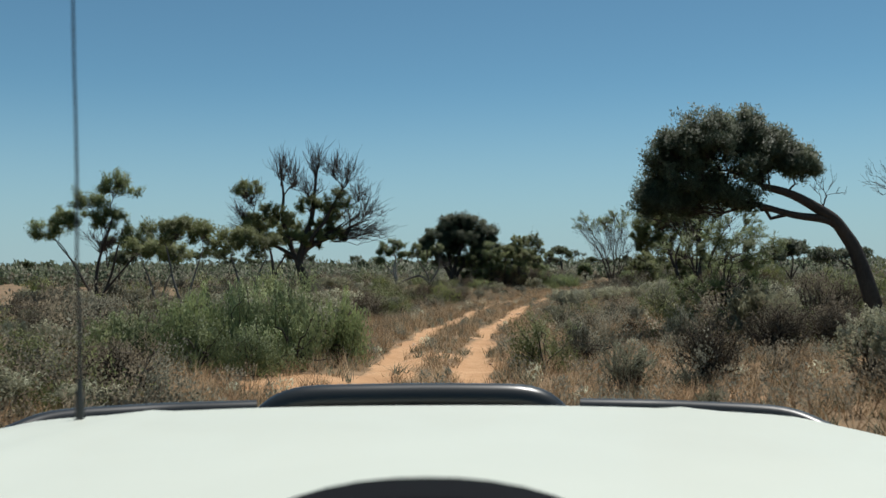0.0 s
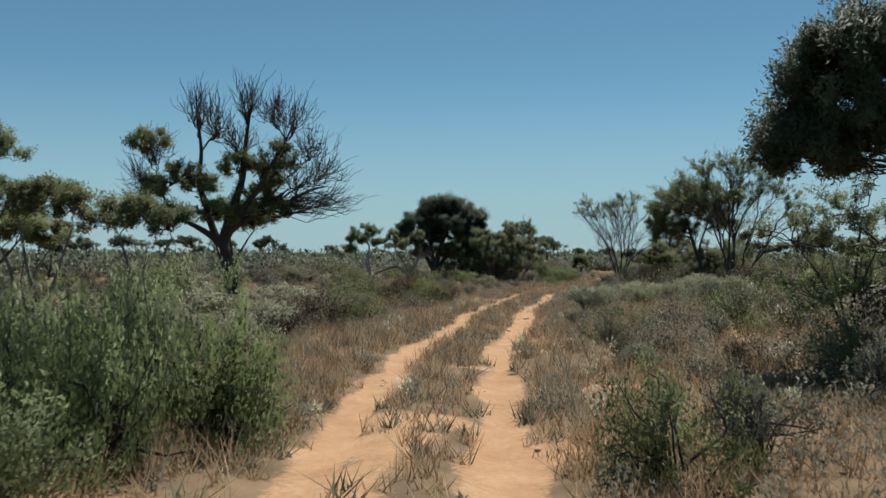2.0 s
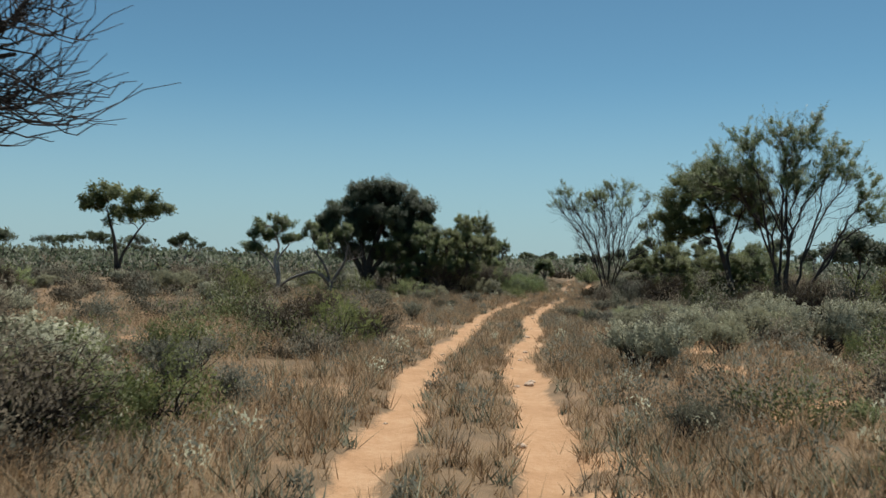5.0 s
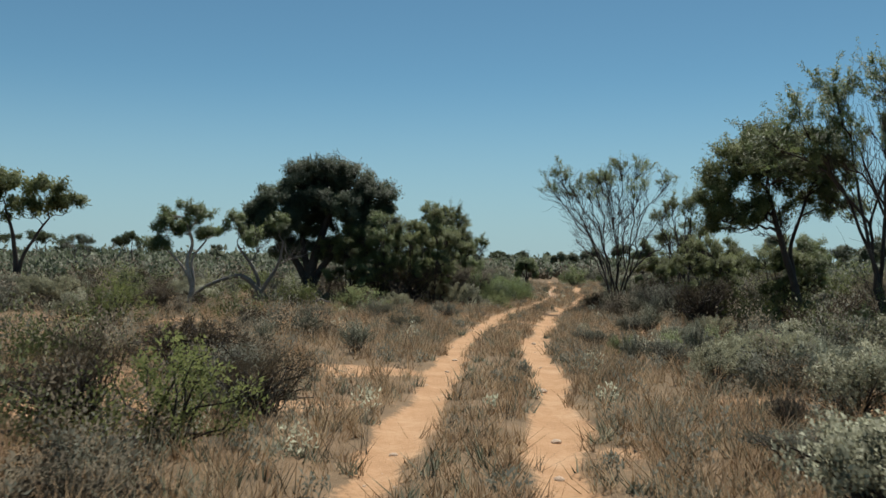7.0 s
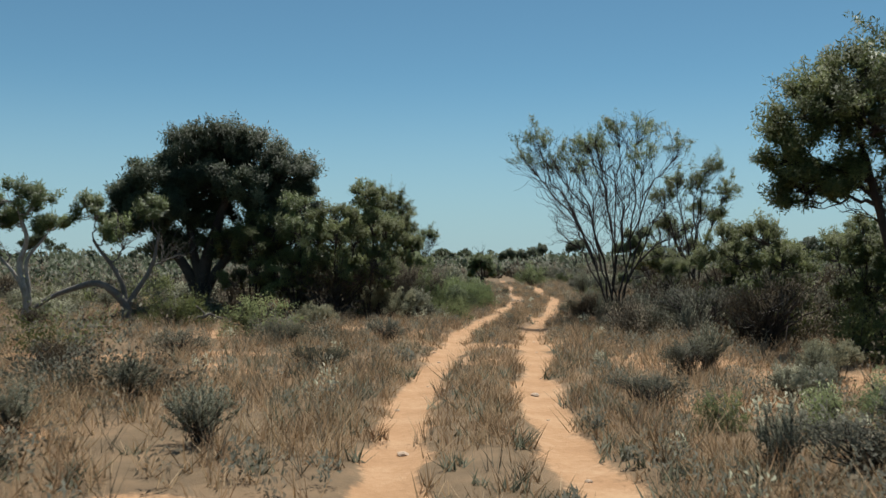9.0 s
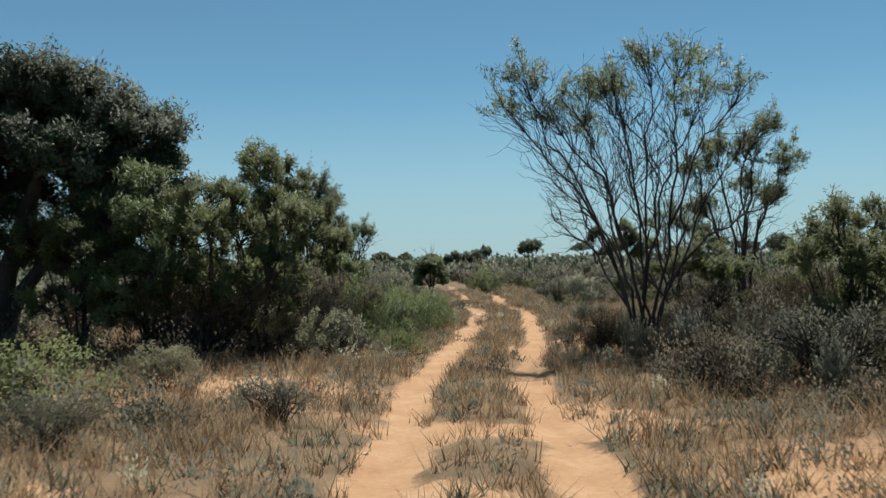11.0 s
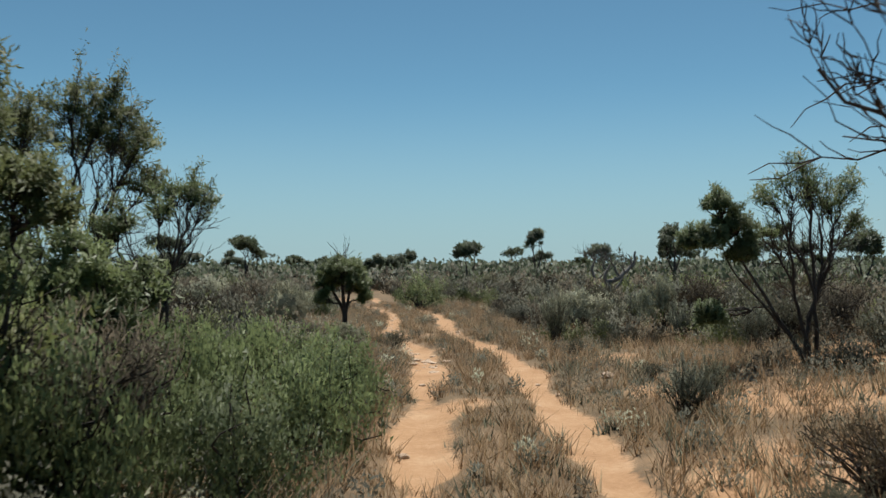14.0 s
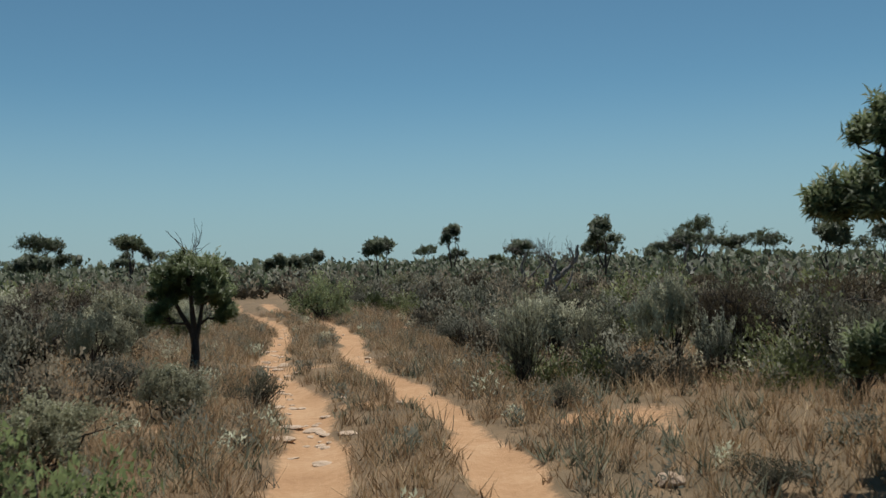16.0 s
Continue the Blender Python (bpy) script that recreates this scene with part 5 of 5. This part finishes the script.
stump("fallen_branch", 0.6, 60.6, "pale fallen branch lying on dry grass", [([(0, 0, 0.12), (0.5, 0.1, 0.3), (0.9, 0.1, 0.2)], 1.0), ([(0.4, 0, 0.25), (0.2, 0, 0.5)], 0.5)], 0.05)
stump("fallen_branch", -1.9, 59.6, "pale fallen branch lying on dry grass", [([(0, 0, 0.08), (0.6, 0.1, 0.12), (1.2, 0.1, 0.08)], 1.0), ([(0.4, 0, 0.1), (0.5, 0, 0.4)], 0.5)], 0.05)
stump("fallen_branch", 16.6, 69.6, "thin grey fallen branch under a small tree", [([(0, 0, 0.05), (0.6, 0.2, 0.1), (1.1, 0.1, 0.06)], 1.0), ([(0.5, 0.1, 0.08), (0.8, -0.2, 0.2)], 0.5)], 0.03)


def stone_mesh(seed):
    bm = bmesh.new()
    bmesh.ops.create_icosphere(bm, subdivisions=2, radius=1)
    for v in bm.verts:
        n = noise.noise(v.co * 1.1 + Vector((seed, 0, seed)))
        v.co *= 1 + 0.35 * n
        v.co.z *= 0.5
    me = bpy.data.meshes.new("stone")
    bm.to_mesh(me)
    bm.free()
    me.materials.append(STONE)
    return me


stones = [stone_mesh(s * 3.7) for s in range(5)]
for k in range(90):
    y = rng.uniform(14, 95)
    side = -1 if rng.uniform() < 0.7 else 1
    x = float(spline(np.array([y]), WAY)[0]) + side * RUT + rng.normal(0, 0.22)
    size = 0.02 + 0.05 * rng.uniform() ** 2.5
    ob = tagged(new("stone", stones[k % 5]), "pale limestone pebble half-buried in the rut", "stone", "stones in the wheel ruts")
    ob.matrix_world = pose(x, y, on_ground(x, y) + size * 0.15, 0, 0, rng.uniform(0, 360)) @ Matrix.Diagonal((size * rng.uniform(0.8, 1.5), size, size, 1))
for k in range(70):  # rubble where the limestone comes through in one rut
    y = rng.uniform(74.5, 86.0)
    x = float(spline(np.array([y]), WAY)[0]) - RUT * 1.04 + rng.normal(0, 0.2)
    size = 0.025 + 0.07 * rng.uniform() ** 2
    ob = tagged(new("stone", stones[k % 5]), "flat pale limestone lump bedded in the rut", "stone", "stones in the wheel ruts")
    ob.matrix_world = pose(x, y, on_ground(x, y) + size * 0.08, 0, 0, rng.uniform(0, 360)) @ Matrix.Diagonal((size * rng.uniform(1.0, 1.8), size, size * 0.6, 1))
for x, y, size in ((14.0, 72.3, 0.11), (12.6, 66.2, 0.06), (13.4, 67.0, 0.05), (2.7, 34.5, 0.07), (-0.4, 32.4, 0.06)):
    ob = tagged(new("stone", stones[int(y) % 5]), "pale limestone lump lying on red soil", "stone")
    ob.matrix_world = pose(x, y, on_ground(x, y) + size * 0.3, 0, 0, y * 40) @ Matrix.Diagonal((size * 1.2, size, size, 1))


# ---- the white four-wheel drive, where it stands as the drive begins ----
def plain(name, colour, rough, metal=0.0, coat=0.0, grime=0.08):
    m, nt, nodes, links, p = material(name)
    n = noise_node(nodes, links, 3.0, 5)
    r = ramp(nodes, [(0.35, tuple(c * (1 - grime) for c in colour)), (0.65, colour)])
    links.new(n.outputs[0], r.inputs[0])
    links.new(r.outputs[0], p.inputs["Base Color"])
    p.inputs["Roughness"].default_value, p.inputs["Metallic"].default_value, p.inputs["Coat Weight"].default_value = rough, metal, coat
    return m


WHITE = plain("white_car_paint", (0.555, 0.58, 0.495), 0.5, 0.0, 0.05, 0.03)
BLACK = plain("black_powder_coat", (0.022, 0.025, 0.026), 0.32)
# plastic colour taken near black to stand for the shade inside the cabin
PLASTIC = plain("shade_dark_plastic", (0.008, 0.008, 0.009), 0.9)
RUBBER = plain("tyre_rubber", (0.025, 0.024, 0.023), 0.85)
STEEL = plain("grey_steel_rim", (0.45, 0.45, 0.46), 0.4, 0.8)
# its sheen is cut too, so the sunlit dash keeps that shaded look
PLASTIC.node_tree.nodes["Principled BSDF"].inputs["Specular IOR Level"].default_value = 0.05
LENS = plain("headlamp_lens", (0.7, 0.72, 0.74), 0.1)
SEAT = plain("grey_seat_cloth", (0.10, 0.10, 0.105), 0.9)


def sheet(name, nu, nv, place, mat, thick=0.012):
    """A curved panel: place(u, v) with u and v from 0 to 1, given a thickness downwards along its normals."""
    top = np.array([[place(i / (nu - 1), j / (nv - 1)) for j in range(nv)] for i in range(nu)], float)
    du, dv = np.gradient(top, axis=0), np.gradient(top, axis=1)
    nrm = np.cross(du, dv)
    nrm /= np.linalg.norm(nrm, axis=-1, keepdims=True) + 1e-9
    V = np.concatenate([top.reshape(-1, 3), (top - nrm * thick).reshape(-1, 3)])
    i, j = np.meshgrid(np.arange(nu - 1), np.arange(nv - 1), indexing="ij")
    q = (i * nv + j).ravel()
    face = np.stack([q, q + nv, q + nv + 1, q + 1], -1)
    k = nu * nv
    rim = [(a, a + 1) for a in range(nv - 1)] + [(a * nv + nv - 1, (a + 1) * nv + nv - 1) for a in range(nu - 1)]
    rim += [(k - 1 - a, k - 2 - a) for a in range(nv - 1)] + [((a + 1) * nv, a * nv) for a in range(nu - 1)]
    edge = np.array([(a, b, b + k, a + k) for a, b in rim])
    return smooth(mesh_of(name, V, np.concatenate([face, face[:, ::-1] + k, edge]), mat))


def rounded(name, size, mat, bevel=0.03, at=(0, 0, 0)):
    bm = bmesh.new()
    bmesh.ops.create_cube(bm, size=1)
    for v in bm.verts:
        v.co = Vector((v.co.x * size[0] + at[0], v.co.y * size[1] + at[1], v.co.z * size[2] + at[2]))
    bmesh.ops.bevel(bm, geom=list(bm.edges), offset=bevel, segments=3, affect='EDGES', profile=0.5)
    me = bpy.data.meshes.new(name)
    bm.to_mesh(me)
    bm.free()
    me.materials.append(mat)
    return me


def lathe(name, profile, mat, sides=28):
    """A ring about the x axis: profile rows of (x, radius), closed."""
    P = np.array(profile, float)
    ang = np.arange(sides) / sides * 2 * np.pi
    V = np.stack([np.repeat(P[:, 0][:, None], sides, 1), P[:, 1][:, None] * np.cos(ang), P[:, 1][:, None] * np.sin(ang)], -1).reshape(-1, 3)
    n = len(P)
    i, j = np.meshgrid(np.arange(n), np.arange(sides), indexing="ij")
    F = np.stack([i * sides + j, i * sides + (j + 1) % sides, (i + 1) % n * sides + (j + 1) % sides, (i + 1) % n * sides + j], -1).reshape(-1, 4)
    return smooth(mesh_of(name, V, F, mat))


def curved(pts, n=10):
    """A rounded way through a few corner points."""
    P = np.array(pts, float)
    t = np.linspace(0, len(P) - 1, n * (len(P) - 1) + 1)
    out = np.stack([np.interp(t, np.arange(len(P)), P[:, k]) for k in range(3)], -1)
    for _ in range(n // 2 + 2):
        out[1:-1] = (out[:-2] + 2 * out[1:-1] + out[2:]) / 4
    return out


def four_wheel_drive():
    car = tagged(new("four_wheel_drive"), "white four-wheel drive with black bull bar and whip aerial", "car")
    car.matrix_world = pose(-0.06, 0, 0.0)

    def bonnet(u, v):
        side = abs(2 * u - 1)
        y = 0.95 + (1.44 - 0.20 * side ** 3) * v
        z = 1.43 - 0.07 * v ** 1.5 - 0.012 * side ** 2 - 0.02 * max(0, (side - 0.86) / 0.14) ** 2 + 0.006 * math.exp(-((side - 0.66) / 0.04) ** 2)
        return ((u - 0.5) * 1.92, y, z - 0.05 * max(0, (v - 0.94) / 0.06) ** 2)

    hood = part("bonnet", sheet("bonnet", 41, 33, bonnet, WHITE), car, "plain white bonnet with soft side creases")
    for side in (-1, 1):
        def guard(u, v, side=side):
            a = u * math.pi / 2
            return (side * (0.885 + 0.05 * math.sin(a)), 0.95 + 1.15 * v - 0.1 * v * u, 1.33 - 0.03 * v - 0.42 * (1 - math.cos(a)) - 0.05 * u)
        part("guard", sheet("guard", 12, 20, guard if side < 0 else (lambda u, v: guard(1 - u, v)), WHITE), car)
        part("door", rounded("door", (0.06, 1.9, 0.72), WHITE, 0.025, (side * 0.86, 0.0, 0.84)), car)
        part("sill", rounded("sill", (0.10, 1.9, 0.10), PLASTIC, 0.03, (side * 0.84, 0.0, 0.46)), car)
        part("windscreen_pillar", mesh_of("windscreen_pillar", *tube(curved([(side * 0.80, 0.98, 1.36), (side * 0.70, 0.42, 1.80), (side * 0.66, 0.25, 1.92)]), np.full(21, 0.035), 8), WHITE), car)
        part("rear_pillar", mesh_of("rear_pillar", *tube(curved([(side * 0.80, -2.0, 1.2), (side * 0.72, -1.95, 1.9)]), np.full(11, 0.05), 8), WHITE), car)
        part("headlamp", rounded("headlamp", (0.30, 0.10, 0.17), LENS, 0.03, (side * 0.66, 2.30, 1.02)), car)
        part("rear_panel", rounded("rear_panel", (0.07, 1.15, 0.80), WHITE, 0.03, (side * 0.86, -1.55, 0.90)), car)
        for y in (1.55, -1.35):
            wheel = part("wheel", lathe("rim", [(-0.09, 0.05), (-0.09, 0.2), (0.09, 0.2), (0.09, 0.05)], STEEL), car)
            wheel.matrix_local = pose(side * 0.76, y, 0.39)
            part("tyre", lathe("tyre", [(-0.12, 0.21), (-0.13, 0.30), (-0.11, 0.385), (0.11, 0.385), (0.13, 0.30), (0.12, 0.21)], RUBBER), wheel)
        part("front_seat", rounded("front_seat", (0.46, 0.48, 0.16), SEAT, 0.05, (side * 0.42, -0.25, 0.95)), car)
    part("roof", sheet("roof", 15, 21, lambda u, v: ((u - 0.5) * 1.42, -2.0 + 2.25 * v, 1.97 - 0.05 * abs(2 * u - 1) ** 2.5 - 0.03 * v), WHITE, 0.03), car)
    part("floor_pan", rounded("floor_pan", (1.6, 4.3, 0.12), PLASTIC, 0.03, (0, 0.05, 0.55)), car)
    part("grille", rounded("grille", (1.05, 0.06, 0.24), PLASTIC, 0.02, (0, 2.30, 1.05)), car)
    part("front_bumper", rounded("front_bumper", (1.72, 0.22, 0.24), BLACK, 0.06, (0, 2.46, 0.72)), car)
    part("tailgate", rounded("tailgate", (1.6, 0.07, 0.72), WHITE, 0.03, (0, -2.13, 0.9)), car)
    part("dashboard", rounded("dashboard", (1.45, 0.34, 0.20), PLASTIC, 0.06, (0, 0.80, 1.26)), car, "dark grey dashboard top")
    part("instrument_hood", sheet("instrument_hood", 21, 9, lambda u, v: ((u - 0.5) * 0.66 + 0.045, 0.74 + 0.22 * v, 1.36 + 0.160 * (1 - abs(2 * u - 1) ** 2.3) - 0.03 * v), PLASTIC, 0.02), car)
    # bull bar: a central hoop with two lower wings that sweep back
    bar = part("bull_bar", smooth(mesh_of("centre_hoop", *tube(curved([(-0.50, 2.48, 0.80), (-0.50, 2.48, 1.20), (-0.35, 2.50, 1.352), (0.0, 2.52, 1.354), (0.32, 2.50, 1.352), (0.45, 2.48, 1.20), (0.45, 2.48, 0.80)], 12), np.full(73, 0.040), 14), BLACK)), car, "black steel bull bar")
    for side in (-1, 1):
        part("wing_tube", smooth(mesh_of("wing_tube", *tube(curved([(side * 0.42, 2.47, 1.328), (side * 0.64, 2.42, 1.330), (side * 0.90, 2.30, 1.332), (side * 1.00, 2.16, 1.28), (side * 0.99, 2.16, 0.85)], 10), np.full(41, 0.030), 12), BLACK)), bar)
    aerial = part("aerial", smooth(mesh_of("aerial_base", *tube([(-0.745, 2.12, 1.33), (-0.745, 2.12, 1.40), (-0.745, 2.12, 1.455)], [0.011, 0.010, 0.006], 10), BLACK)), car, "thin black whip aerial")
    whip = wander((-0.745, 2.12, 1.45), (-0.775, 2.12, 3.0), 12, 0.02)
    part("whip", smooth(mesh_of("whip", *tube(whip, np.linspace(0.0034, 0.0024, 12), 8), BLACK)), aerial)
    return car


four_wheel_drive()
